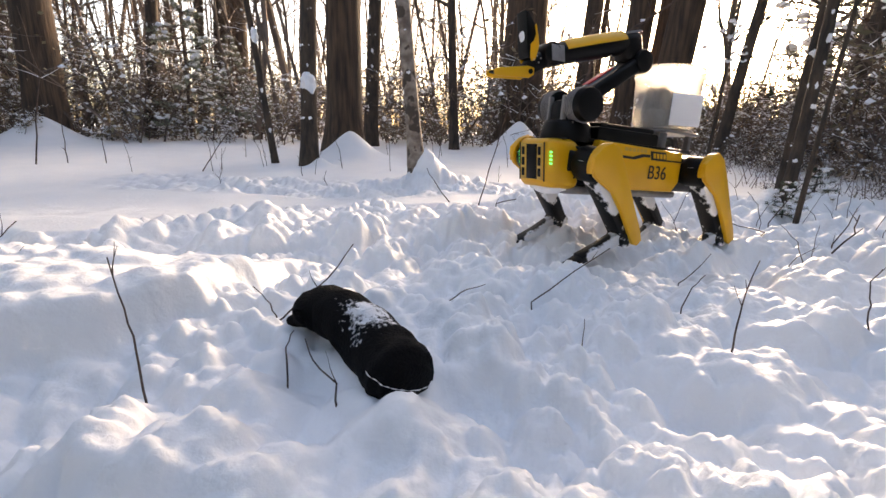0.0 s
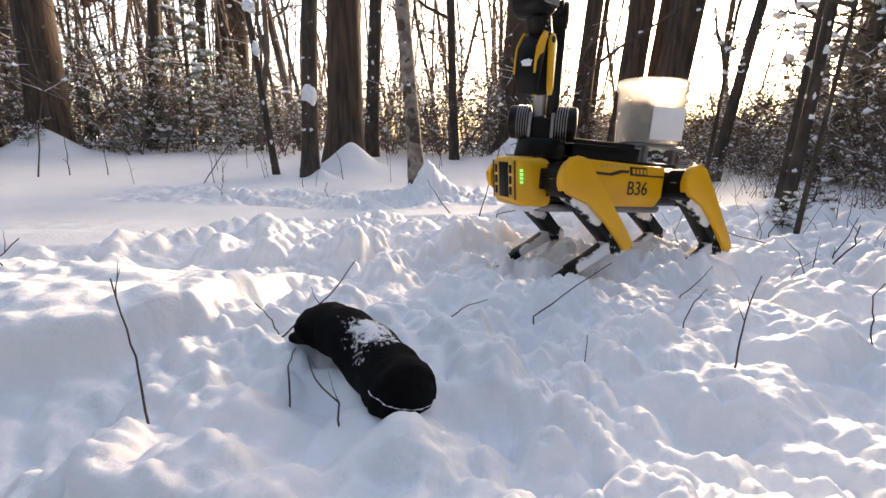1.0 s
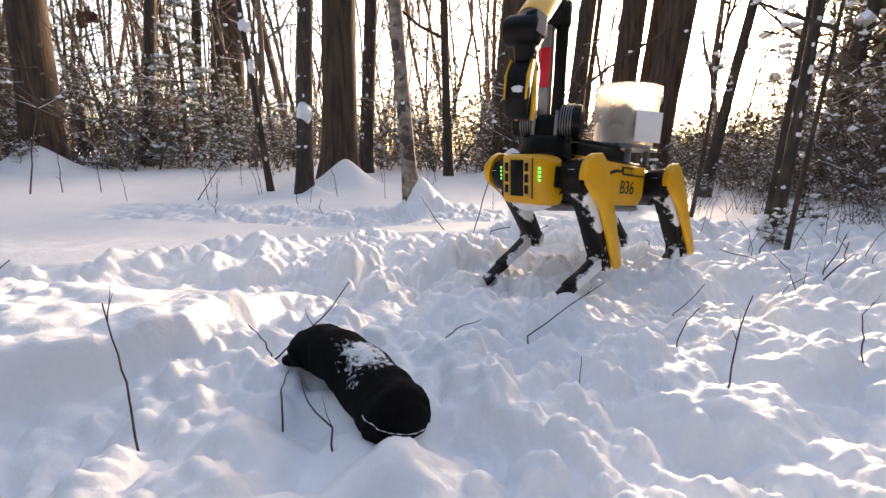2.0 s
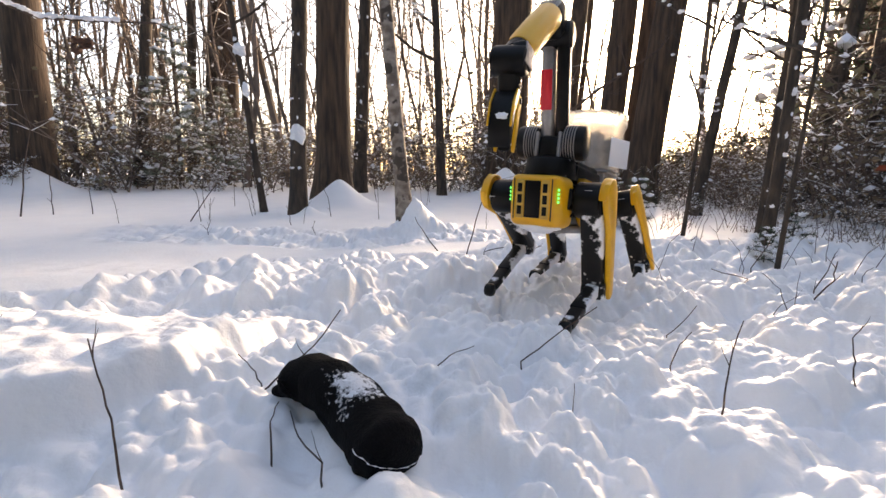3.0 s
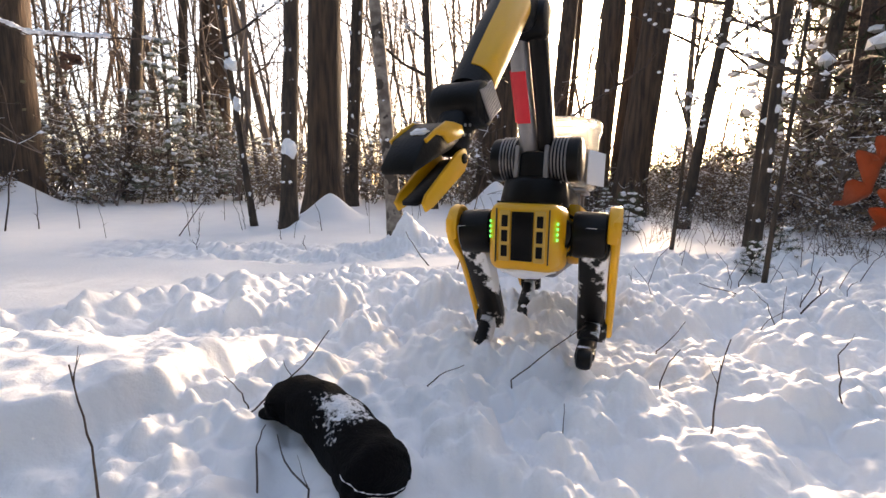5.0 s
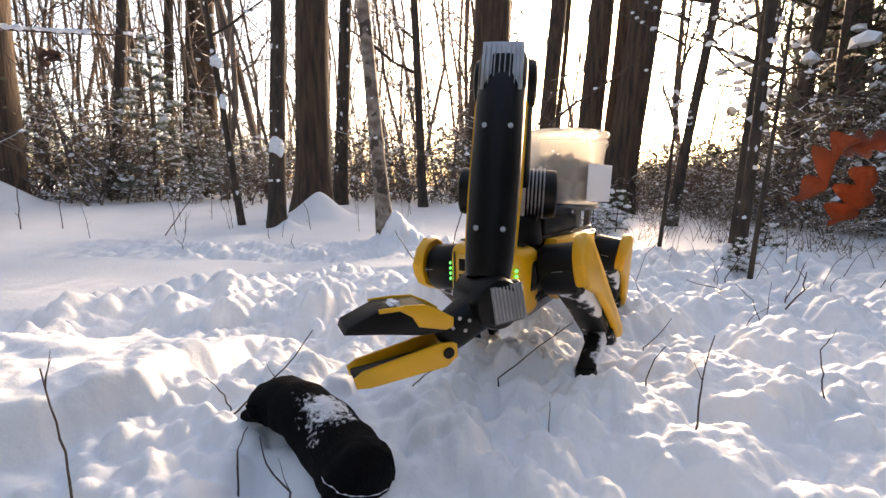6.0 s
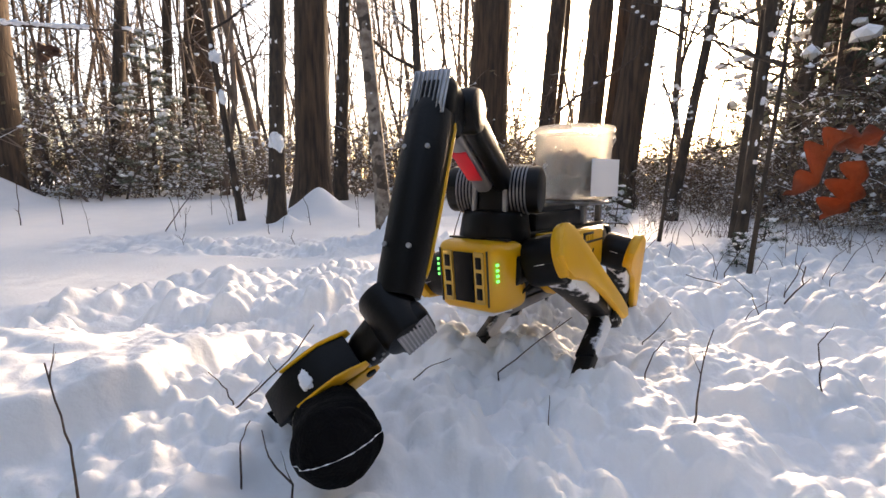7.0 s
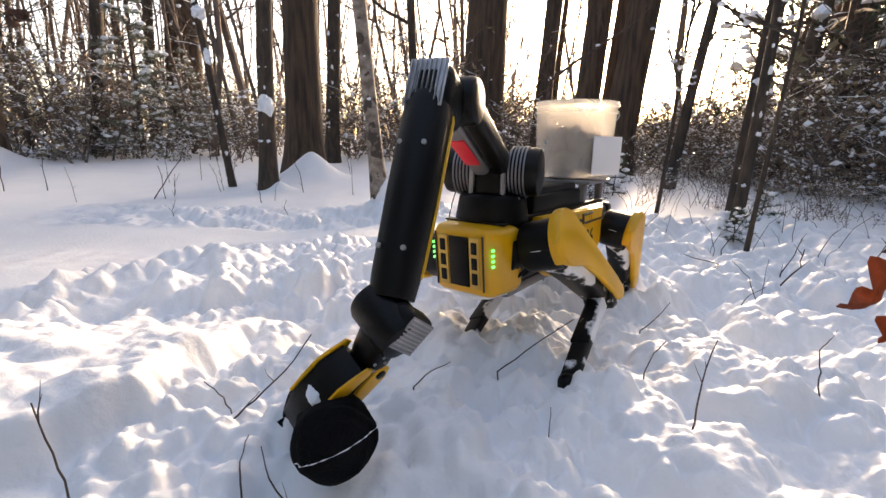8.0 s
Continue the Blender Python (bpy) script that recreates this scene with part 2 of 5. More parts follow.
def clods(x, y, f, seed):
    """A heap of rounded clods, one in each cell of a jittered net, of uneven size and height."""
    px, py = x * f, y * f
    ix, iy = np.floor(px), np.floor(py)
    out = np.zeros_like(px)
    for oy in (-1, 0, 1):
        for ox in (-1, 0, 1):
            cx, cy = ix + ox, iy + oy
            r1 = np.modf(np.abs(np.sin(cx * 127.1 + cy * 311.7 + seed * 74.7) * 43758.5453))[0]
            r2 = np.modf(np.abs(np.sin(cx * 269.5 + cy * 183.3 + seed * 24.3) * 24634.6345))[0]
            r3 = np.modf(np.abs(np.sin(cx * 113.5 + cy * 271.9 + seed * 51.9) * 31415.9265))[0]
            d2 = (px - cx - r1) ** 2 + (py - cy - r2) ** 2
            out = np.maximum(out, (0.5 + 0.5 * r3) * np.clip(1 - d2 / (0.48 + 0.32 * r3) ** 2, 0, 1) ** 0.74)
    return out


def height(x, y):
    x, y = np.asarray(x, float), np.asarray(y, float)
    wx, wy = x + 0.10 * gnoise(x * 2.1, y * 2.1, 3), y + 0.10 * gnoise(x * 2.1, y * 2.1, 5)
    far = step(14, 60, np.hypot(x, y))
    rise = 0.045 * np.clip(y - 1.6, 0, 7.0) + 0.10 * step(1.6, 0.8, y) * step(-1.2, -0.2, y)
    calm = 0.02 * gnoise(x * 0.8, y * 0.8, 1) + 0.006 * gnoise(x * 3.2, y * 3.2, 2)
    edge = np.interp(x, [-6, -2, -1.4, -1.05, -0.45, 0.1, 0.9, 1.8, 2.4, 6], [1.6, 1.66, 1.70, 2.4, 2.65, 2.6, 3.2, 3.0, 3.2, 3.6]) + 0.12 * gnoise(x * 2.7, y * 2.7, 9)
    trod = step(0.10, -0.05, y - edge)
    track = 3.28 + 0.10 * np.sin(x * 1.7) + 0.14 * gnoise(x * 2.3, y * 2.3, 41)
    trod = np.maximum(trod, 0.75 * step(0.34, 0.20, np.abs(y - track)) * step(-2.5, -2.1, x) * step(1.2, 0.5, x))
    def puff(f, seed):
        return 1 - (1 - np.clip(np.abs(gnoise(wx * f, wy * f, seed)) / 0.5, 0, 1)) ** 2
    ax, ay = x + 0.02 * gnoise(x * 9, y * 9, 31), y + 0.02 * gnoise(x * 9, y * 9, 32)
    rubble = 0.7 + 0.6 * step(-0.15, 0.25, gnoise(x * 1.9, y * 1.9, 18))
    near = step(1.5, 0.7, y)
    lumps = 0.060 * puff(1.9, 11) + 0.022 * puff(5.0, 12) + (0.062 - 0.034 * near) * clods(ax, ay, 4.6, 1)
    lumps = lumps + rubble * ((0.056 - 0.012 * near) * clods(ax, ay, 9.5, 2) + 0.028 * clods(ax, ay, 18, 3) + 0.014 * clods(ax, ay, 33, 4) + 0.0065 * clods(ax, ay, 61, 5))
    lumps = (lumps - LUMP_MEAN) * (1 - 0.75 * np.exp(-((x + 0.11) ** 2 + (y - 0.69) ** 2) / 0.024))
    lumps = lumps * step(-3.2, -2.3, x) * step(3.6, 2.6, x) * step(-0.6, 0.2, y)
    # an unbroken bank with a steep face, and the cut edges of the deep snow behind it
    jag = 0.035 * gnoise(x * 5, y * 5, 22) + 0.015 * gnoise(x * 13, y * 13, 23)
    face = (y - 0.66 - 0.9 * (x + 0.62)) * 0.74 + jag
    bank = (0.085 + 0.05 * np.clip(-0.55 - x, 0, 0.4)) * step(0.0, 0.04, face) * step(-0.44, -0.50, x + jag) * step(1.75, 1.0, y)
    wall = np.interp(x, [-4, -1.45, -0.90, -0.82, -0.32, -0.24, 0.3, 0.6], [1.52, 1.60, 1.64, 1.76, 1.72, 1.95, 1.92, 2.1]) + 2.2 * jag
    cut = 0.060 * step(-0.03, 0.16, y - wall) * step(0.95, 0.15, y - wall) * step(0.45, 0.1, x)
    cut = cut - 0.03 * step(-0.30, -0.08, y - wall) * step(0.0, -0.05, y - wall) * step(0.45, 0.1, x)
    h = rise + calm + trod * (lumps * (1 - 0.55 * step(0.0, 0.05, bank)) * (1 - 0.15 * step(0.0, 0.08, cut)) + bank) + cut
    for mx, my, mh, mr in MOUNDS:
        h = h + mh * np.exp(-(np.hypot(x - mx, y - my) / (0.58 * mr)) ** 1.7)
    for dx, dy, dd, dr in DENTS:
        h = h - dd * np.exp(-(((x - dx) / dr) ** 2 + ((y - dy) / dr) ** 2) ** 1.5)
    return h * (1 - far) + far * 0.3


def graded(lo, hi, fine, near_by, slow, fast, far):
    """Places along one axis: even between lo and hi, then slowly wider out to near_by, then fast out to far."""
    out = []
    for start, way, reach in ((hi, 1, near_by[1] - hi), (lo, -1, lo - near_by[0])):
        p, s, line = 0.0, fine, []
        while p < far:
            s *= slow if p < reach else fast
            p += s
            line.append(start + way * p)
        out.append(line)
    return np.array(out[1][::-1] + list(np.arange(lo, hi + fine * .5, fine)) + out[0])


def build_ground():
    gx, gy = graded(-0.8, 1.0, 0.0075, (-3.4, 3.4), 1.010, 1.06, 600), graded(0.28, 1.15, 0.0070, (0.1, 7.0), 1.0085, 1.07, 600)
    xx, yy = np.meshgrid(gx, gy)
    zz = height(xx, yy)
    nx, ny = len(gx), len(gy)
    co = np.stack([xx, yy, zz], -1).reshape(-1, 3)
    i = np.arange(nx * ny).reshape(ny, nx)
    quads = np.stack([i[:-1, :-1], i[:-1, 1:], i[1:, 1:], i[1:, :-1]], -1).reshape(-1, 4)
    ob = new("ground", raw_mesh("ground", co, quads, None, [SNOW]))
    tagged(ob, "deep white snow, trodden into lumps, smooth further off", "snow", kind="structure")


def raw_mesh(name, co, quads, mi, mats, smooth=True):
    me = bpy.data.meshes.new(name)
    k = quads.shape[1]
    me.vertices.add(len(co))
    me.vertices.foreach_set("co", np.ascontiguousarray(co, np.float32).ravel())
    me.loops.add(quads.size)
    me.loops.foreach_set("vertex_index", np.ascontiguousarray(quads, np.int32).ravel())
    me.polygons.add(len(quads))
    me.polygons.foreach_set("loop_start", np.arange(0, quads.size, k, dtype=np.int32))
    for m in mats:
        me.materials.append(m)
    if mi is not None:
        me.polygons.foreach_set("material_index", np.ascontiguousarray(mi, np.int32))
    me.polygons.foreach_set("use_smooth", np.full(len(quads), smooth))
    me.update(calc_edges=True)
    me.validate()
    return me


def level(x, y):
    """The snow's height without its lumps."""
    return 0.045 * min(max(y - 1.6, 0), 7) + 0.10 * float(step(1.6, 0.8, y))


def floor_z(x, y):
    return float(height(x, y))


build_ground()


# ---- trees ----
def limb(geo, rnd, start, way, length, r, depth, mi=0, snow=None, sides=5, wild=0.45, tips=None):
    """A branch that forks; snow: index of the snow material, lying on its upper side."""
    n = 5 if depth else 4
    pts, d, p = [Vector(start)], Vector(way).normalized(), Vector(start)
    for i in range(n):
        d = (d + Vector((rnd.uniform(-1, 1), rnd.uniform(-1, 1), rnd.uniform(-0.5, 0.9))) * wild * 0.35).normalized()
        p = p + d * length / n
        pts.append(p.copy())
    radii = [r * (1 - 0.75 * i / n) for i in range(n + 1)]
    geo.tube(pts, radii, sides if r > 0.012 else 4 if r > 0.006 else 3, mi)
    if tips is not None:
        tips += pts[2:]
    if snow is not None and r > 0.004 and d.z < 0.8:
        for i in range(1, n):
            if rnd.random() < 0.5:
                geo.blob(pts[i] + Vector((0, 0, radii[i] * 0.8)), (radii[i] * 1.8 + 0.012, radii[i] * 1.8 + 0.012, radii[i] + 0.008), snow, 0.3, 1, rnd.random() * 9)
    if depth:
        for i in range(1, n + 1):
            for _ in range(rnd.choice((1, 1, 2))):
                side = Vector((rnd.uniform(-1, 1), rnd.uniform(-1, 1), rnd.uniform(-0.3, 1))).normalized()
                limb(geo, rnd, pts[i], (d + side * 1.1), length * rnd.uniform(0.35, 0.6), radii[i] * 0.6, depth - 1, mi, snow, sides, wild, tips)


def make_tree(name, base, diam, lean, tall, bark, label, seed, bend=0.0, limbs=7, first=0.45, snow_side=0.0, group="trees round the clearing", flare=0.35, low_limbs=0):
    """A trunk with a flared, ridged foot, limbs and a crown of bare twigs; lean: metres sideways for each metre up."""
    rnd = random.Random(seed)
    x, y = base
    z = floor_z(x, y) - 0.25
    root = thing(name, label, "tree", group, at=pose(x, y, z))
    trunk = Geo()
    n, sides = 46, 28 if diam > 0.2 else 16
    pts, radii = [], []
    for i in range(n + 1):
        q = (i / n) ** 1.6
        h = q * tall
        sway = bend * math.sin(min(h / 3.2, 1.6) * 1.9)
        pts.append(Vector((lean[0] * h + sway + 0.02 * noise.noise((h * 0.7, seed, 0)), lean[1] * h + 0.02 * noise.noise((h * 0.7, seed, 5)), h)))
        r = diam / 2 * (1 - 0.75 * q) * (1 + flare * math.exp(-max(h - 0.25, 0) * 5))
        radii.append(r)
    rings = []
    for i, p in enumerate(pts):
        for k in range(sides):
            a = 2 * math.pi * k / sides
            ridge = 0.035 * abs(noise.noise((math.cos(a) * 5, math.sin(a) * 5, p.z * 1.2 + seed))) + 0.06 * noise.noise((math.cos(a), math.sin(a), p.z * 0.8 + seed))
            if p.z < 0.7:
                ridge += 0.12 * (0.7 - p.z) * math.cos(a * 5 + seed)
            rr = radii[i] * (1 + ridge)
            rings.append((p.x + math.cos(a) * rr, p.y + math.sin(a) * rr, p.z))
    trunk.add(rings, [(i * sides + k, i * sides + (k + 1) % sides, (i + 1) * sides + (k + 1) % sides, (i + 1) * sides + k) for i in range(n) for k in range(sides)] + [tuple(n * sides + k for k in range(sides))])
    part("trunk", trunk, bark, root)
    crown = Geo()
    for j in range(limbs + low_limbs):
        h = tall * rnd.uniform(first, 0.97) if j < limbs else rnd.uniform(1.2, 3.0)
        i = min(range(n + 1), key=lambda k: abs(pts[k].z - h))
        a = rnd.uniform(0, 6.283)
        big = j < limbs
        limb(crown, rnd, pts[i], (math.cos(a), math.sin(a), rnd.uniform(0.2, 1.0)), (tall * rnd.uniform(0.14, 0.24) if big else rnd.uniform(0.5, 1.0)), max(0.012, radii[i] * (0.5 if big else 0.12)), 2 if big else 1, 0, 1)
    part("crown", crown, [bark, SNOW_BIT], root)
    if snow_side:
        crust = Geo()
        for j in range(int(snow_side * 1.5)):
            i = rnd.randrange(8, 30)
            a = math.pi * rnd.uniform(0.95, 1.75)
            p = pts[i] + Vector((math.cos(a), math.sin(a), 0)) * radii[i] * 0.93
            s = rnd.uniform(0.005, 0.015) * (1 if diam < 0.2 else 1.4)
            crust.blob(p, (s, s * .8, s * rnd.uniform(.7, 2.0)), 0, 0.8, 2, rnd.random() * 9)
        tagged(part("snow_crust", crust, SNOW_BIT, root, "white snow stuck to bark"), kind="stuff")
    return root


def build_trees():
    oak, thin = "tall straight oak trunk with dark furrowed bark in snow", "slim dark trunk with snow stuck to its bark"
    make_tree("oak_tree", (-5.22, 6.3), 0.47, (0.04, 0.0), 15, OAK, "thick oak trunk with brown bark, snow heaped at its foot", 1, flare=0.12)
    make_tree("slim_tree", (-4.77, 7.8), 0.20, (0.083, 0.049), 13, BARK, thin, 2, snow_side=22)
    make_tree("slim_tree", (-4.76, 9.46), 0.20, (0.049, 0.024), 13, BARK, thin, 3, snow_side=10)
    make_tree("slim_tree", (-4.59, 9.9), 0.30, (0.06, 0.03), 14, BARK, thin, 4, snow_side=10)
    make_tree("oak_tree", (-4.15, 9.85), 0.42, (0.026, 0.011), 15, OAK, oak, 5)
    make_tree("forked_sapling", (-1.59, 4.55), 0.068, (-0.088, -0.033), 5.5, BARK, "thin forked sapling holding snow in its fork", 6, bend=-0.03, limbs=9, first=0.3, snow_side=14, flare=0.2, low_limbs=4)
    make_tree("slim_tree", (-1.25, 4.36), 0.150, (0.040, 0.016), 11, BARK, "slim dark trunk with patches of stuck snow", 7, snow_side=26, flare=0.3)
    make_tree("oak_tree", (-1.11, 5.33), 0.39, (0.020, 0.007), 16, OAK, "thick straight oak trunk rising from a cone of snow", 8)
    make_tree("slim_tree", (-1.05, 6.83), 0.20, (0.046, 0.007), 13, BARK, thin, 9, snow_side=30)
    make_tree("birch_tree", (-0.17, 3.55), 0.108, (-0.108, -0.012), 9, BIRCH, "leaning birch with pale peeling, dark-spotted bark", 10, bend=0.035, limbs=8, first=0.3, snow_side=10)
    make_tree("oak_tree", (1.11, 7.08), 0.62, (0.02, 0.0), 16, OAK, "massive dark oak trunk behind the clearing", 11)
    make_tree("slim_tree", (1.93, 7.0), 0.26, (0.063, 0.0), 14, BARK, "dark bare trunk against the bright sky", 12)
    make_tree("slim_tree", (2.2, 7.4), 0.10, (0.05, 0.0), 9, BARK, "thin bare pole of a tree", 13, bend=0.05)
    make_tree("oak_tree", (2.33, 6.31), 0.34, (0.051, -0.019), 15, OAK, oak, 14)
    make_tree("oak_tree", (2.7, 6.35), 0.31, (0.054, -0.024), 15, OAK, oak, 15)
    make_tree("oak_tree", (2.49, 5.62), 0.38, (0.086, -0.04), 15, OAK, "thick leaning oak trunk beside the low sun", 16)
    make_tree("slim_tree", (2.64, 4.59), 0.105, (0.082, -0.049), 9, BARK, "slim leaning tree with crooked bare limbs", 17, limbs=9, first=0.15, bend=0.02, low_limbs=3)
    make_tree("slim_tree", (2.18, 2.93), 0.072, (0.042, 0.0), 8, BARK, "thin leaning trunk with crooked bare limbs", 18, flare=0.2, limbs=9, first=0.15, snow_side=8, low_limbs=4)
    make_tree("slim_tree", (2.44, 3.33), 0.062, (0.031, 0.0), 8, BARK, thin, 19, limbs=9, first=0.15, snow_side=8, low_limbs=3)
    make_tree("slim_tree", (4.45, 5.5), 0.19, (0.15, 0.0), 11, BARK, "leaning trunk with a streak of snow", 20, snow_side=22)
    make_tree("slim_tree", (0.17, 6.5), 0.12, (-0.046, 0.0), 11, BARK, "slim dark trunk before the snowy brush", 21, limbs=12, first=0.12, low_limbs=5)
    make_tree("slim_tree", (1.75, 2.25), 0.026, (0.056, 0.0), 3.2, BARK, "thin dark sapling stem with bare side shoots", 23, limbs=9, first=0.3, flare=0.1)
    make_tree("slim_tree", (1.83, 3.31), 0.03, (0.06, 0.0), 3.0, BARK, "thin dark sapling stem with bare side shoots", 24, limbs=9, first=0.3, flare=0.1)
    make_tree("slim_tree", (-7.6, 8.6), 0.26, (0.0, 0.0), 13, BARK, "dark trunk among snowy undergrowth", 22, snow_side=10)


# ---- undergrowth: shrubs, poles and far woods, too many to count ----
def twig(geo, rnd, start, way, length, r, n, mi):
    """A thin crooked twig of n three-sided pieces; gives its points."""
    pts, d = [Vector(start)], Vector(way).normalized()
    for _ in range(n):
        d = (d + Vector((rnd.uniform(-1, 1), rnd.uniform(-1, 1), rnd.uniform(-.6, .9))) * 0.28).normalized()
        pts.append(pts[-1] + d * length / n)
    a = d.orthogonal().normalized()
    b = d.cross(a)
    vs = [p + (a * math.cos(k * 2.094) + b * math.sin(k * 2.094)) * r * (1 - .7 * i / n) for i, p in enumerate(pts) for k in range(3)]
    geo.add(vs, [(i * 3 + k, i * 3 + (k + 1) % 3, i * 3 + 3 + (k + 1) % 3, i * 3 + 3 + k) for i in range(n) for k in range(3)], mi)
    return pts


def shrub_arrays(seed, tall, stems, sides, leaves, snow, frost=0.34):
    """A bush of crooked stems with side shoots, dry leaves and pads of caught snow."""
    rnd = random.Random(seed)
    geo, tips = Geo(), []
    for _ in range(stems):
        a = rnd.uniform(0, 6.283)
        way = (math.cos(a) * 0.45, math.sin(a) * 0.45, 1)
        stem = twig(geo, rnd, (rnd.uniform(-.3, .3), rnd.uniform(-.3, .3), -0.1), way, tall * rnd.uniform(0.5, 1.05), rnd.uniform(0.007, 0.014), 6, 0)
        for _ in range(sides):
            i = rnd.randrange(1, 7)
            b = rnd.uniform(0, 6.283)
            side = twig(geo, rnd, stem[i], (math.cos(b), math.sin(b), rnd.uniform(-.2, .9)), tall * rnd.uniform(.15, .38), rnd.uniform(.004, .007), 3, 0)
            tips += side[1:]
            for _ in range(3):
                c = rnd.uniform(0, 6.283)
                end = twig(geo, rnd, rnd.choice(side[1:]), (math.cos(c), math.sin(c), rnd.uniform(-.4, .8)), tall * rnd.uniform(.06, .17), rnd.uniform(.0025, .0045), 2, 2 if rnd.random() < frost else 0)
                tips += end[1:]
    for _ in range(leaves):
        p = rnd.choice(tips) + Vector((rnd.uniform(-.05, .05), rnd.uniform(-.05, .05), rnd.uniform(-.05, .03)))
        u = Vector((rnd.uniform(-1, 1), rnd.uniform(-1, 1), rnd.uniform(-1, .4))).normalized()
        w = u.cross(Vector((rnd.uniform(-1, 1), rnd.uniform(-1, 1), rnd.uniform(-1, 1)))).normalized()
        s = rnd.uniform(0.016, 0.036)
        geo.add([p, p + u * s + w * s * .5, p + u * s * 2, p + u * s - w * s * .5], [(0, 1, 2, 3)], 1)
    for _ in range(snow):
        p = rnd.choice(tips)
        s = rnd.uniform(0.008, 0.017) * (2.0 if rnd.random() < .22 else 1)
        o = [Vector((math.cos(k * 1.2566), math.sin(k * 1.2566), rnd.uniform(-.3, .2))) * s * rnd.uniform(.6, 1.5) + p for k in range(5)]
        geo.add(o + [p + Vector((0, 0, s * .9)), p - Vector((0, 0, s * .5))], [(k, (k + 1) % 5, 5) for k in range(5)] + [((k + 1) % 5, k, 6) for k in range(5)], 2)
    return as_tris(geo)


def as_tris(geo):
    fs, ms = [], []
    for f, m in zip(geo.f, geo.m):
        for k in range(1, len(f) - 1):
            fs.append((f[0], f[k], f[k + 1]))
            ms.append(m)
    return np.array(geo.v), np.array(fs), np.array(ms)


def pine_arrays(seed, tall, needles, snow, wide=0.0035, long=1.0):
    """A young pine: a stem, whorls of drooping boughs, needle tufts and pads of snow."""
    rnd = random.Random(seed)
    geo = Geo()
    geo.tube([(0, 0, -0.1), (0.02, 0, tall * .5), (0, 0, tall)], [tall * .018, tall * .011, 0.004], 6, 0)
    h = tall * 0.08
    while h < tall * 0.97:
        reach = (tall - h) * 0.36 + 0.10
        for k in range(5):
            a = rnd.uniform(0, 6.283)
            d = Vector((math.cos(a), math.sin(a), rnd.uniform(-.15, .35)))
            L = reach * rnd.uniform(.6, 1.1)
            pts = [Vector((0, 0, h)) + d * L * q - Vector((0, 0, 0.12 * L * q * q)) for q in (0, .4, .75, 1)]
            geo.tube(pts, [.010, .007, .004, .002], 3, 0)
            for _ in range(needles):
                q = rnd.uniform(.25, 1.0)
                c = Vector((0, 0, h)) + d * L * q - Vector((0, 0, 0.12 * L * q * q))
                for _ in range(7):
                    v = (d * .7 + Vector((rnd.uniform(-1, 1), rnd.uniform(-1, 1), rnd.uniform(-.7, 1)))).normalized() * rnd.uniform(.05, .10) * long
                    w = v.cross(Vector((rnd.uniform(-1, 1), rnd.uniform(-1, 1), 1))).normalized() * wide
                    geo.add([c - w, c + w, c + v], [(0, 1, 2)], 1)
            for _ in range(int(snow + rnd.random())):
                c = Vector((0, 0, h + .015)) + d * L * rnd.uniform(.3, 1.0)
                geo.blob(c, (rnd.uniform(.025, .06), rnd.uniform(.025, .06), rnd.uniform(.015, .035)), 2, .5, 1, rnd.random() * 9)
        h += tall * 0.05 + 0.06
    return as_tris(geo)


def scatter(name, label, category, kinds, spots, mats):
    """One mesh out of many turned and scaled copies of a few kinds of plant."""
    co, fs, ms, k = [], [], [], 0
    for j, (x, y, s, a) in enumerate(spots):
        v, f, m = kinds[j % len(kinds)]
        c, d = math.cos(a), math.sin(a)
        w = np.stack([(v[:, 0] * c - v[:, 1] * d) * s + x, (v[:, 0] * d + v[:, 1] * c) * s + y, v[:, 2] * s + floor_z(x, y)], 1)
        co.append(w)
        fs.append(f + k)
        ms.append(m)
        k += len(v)
    ob = new(name, raw_mesh(name, np.concatenate(co), np.concatenate(fs), np.concatenate(ms), mats, smooth=False))
    return tagged(ob, label, category, kind="stuff")


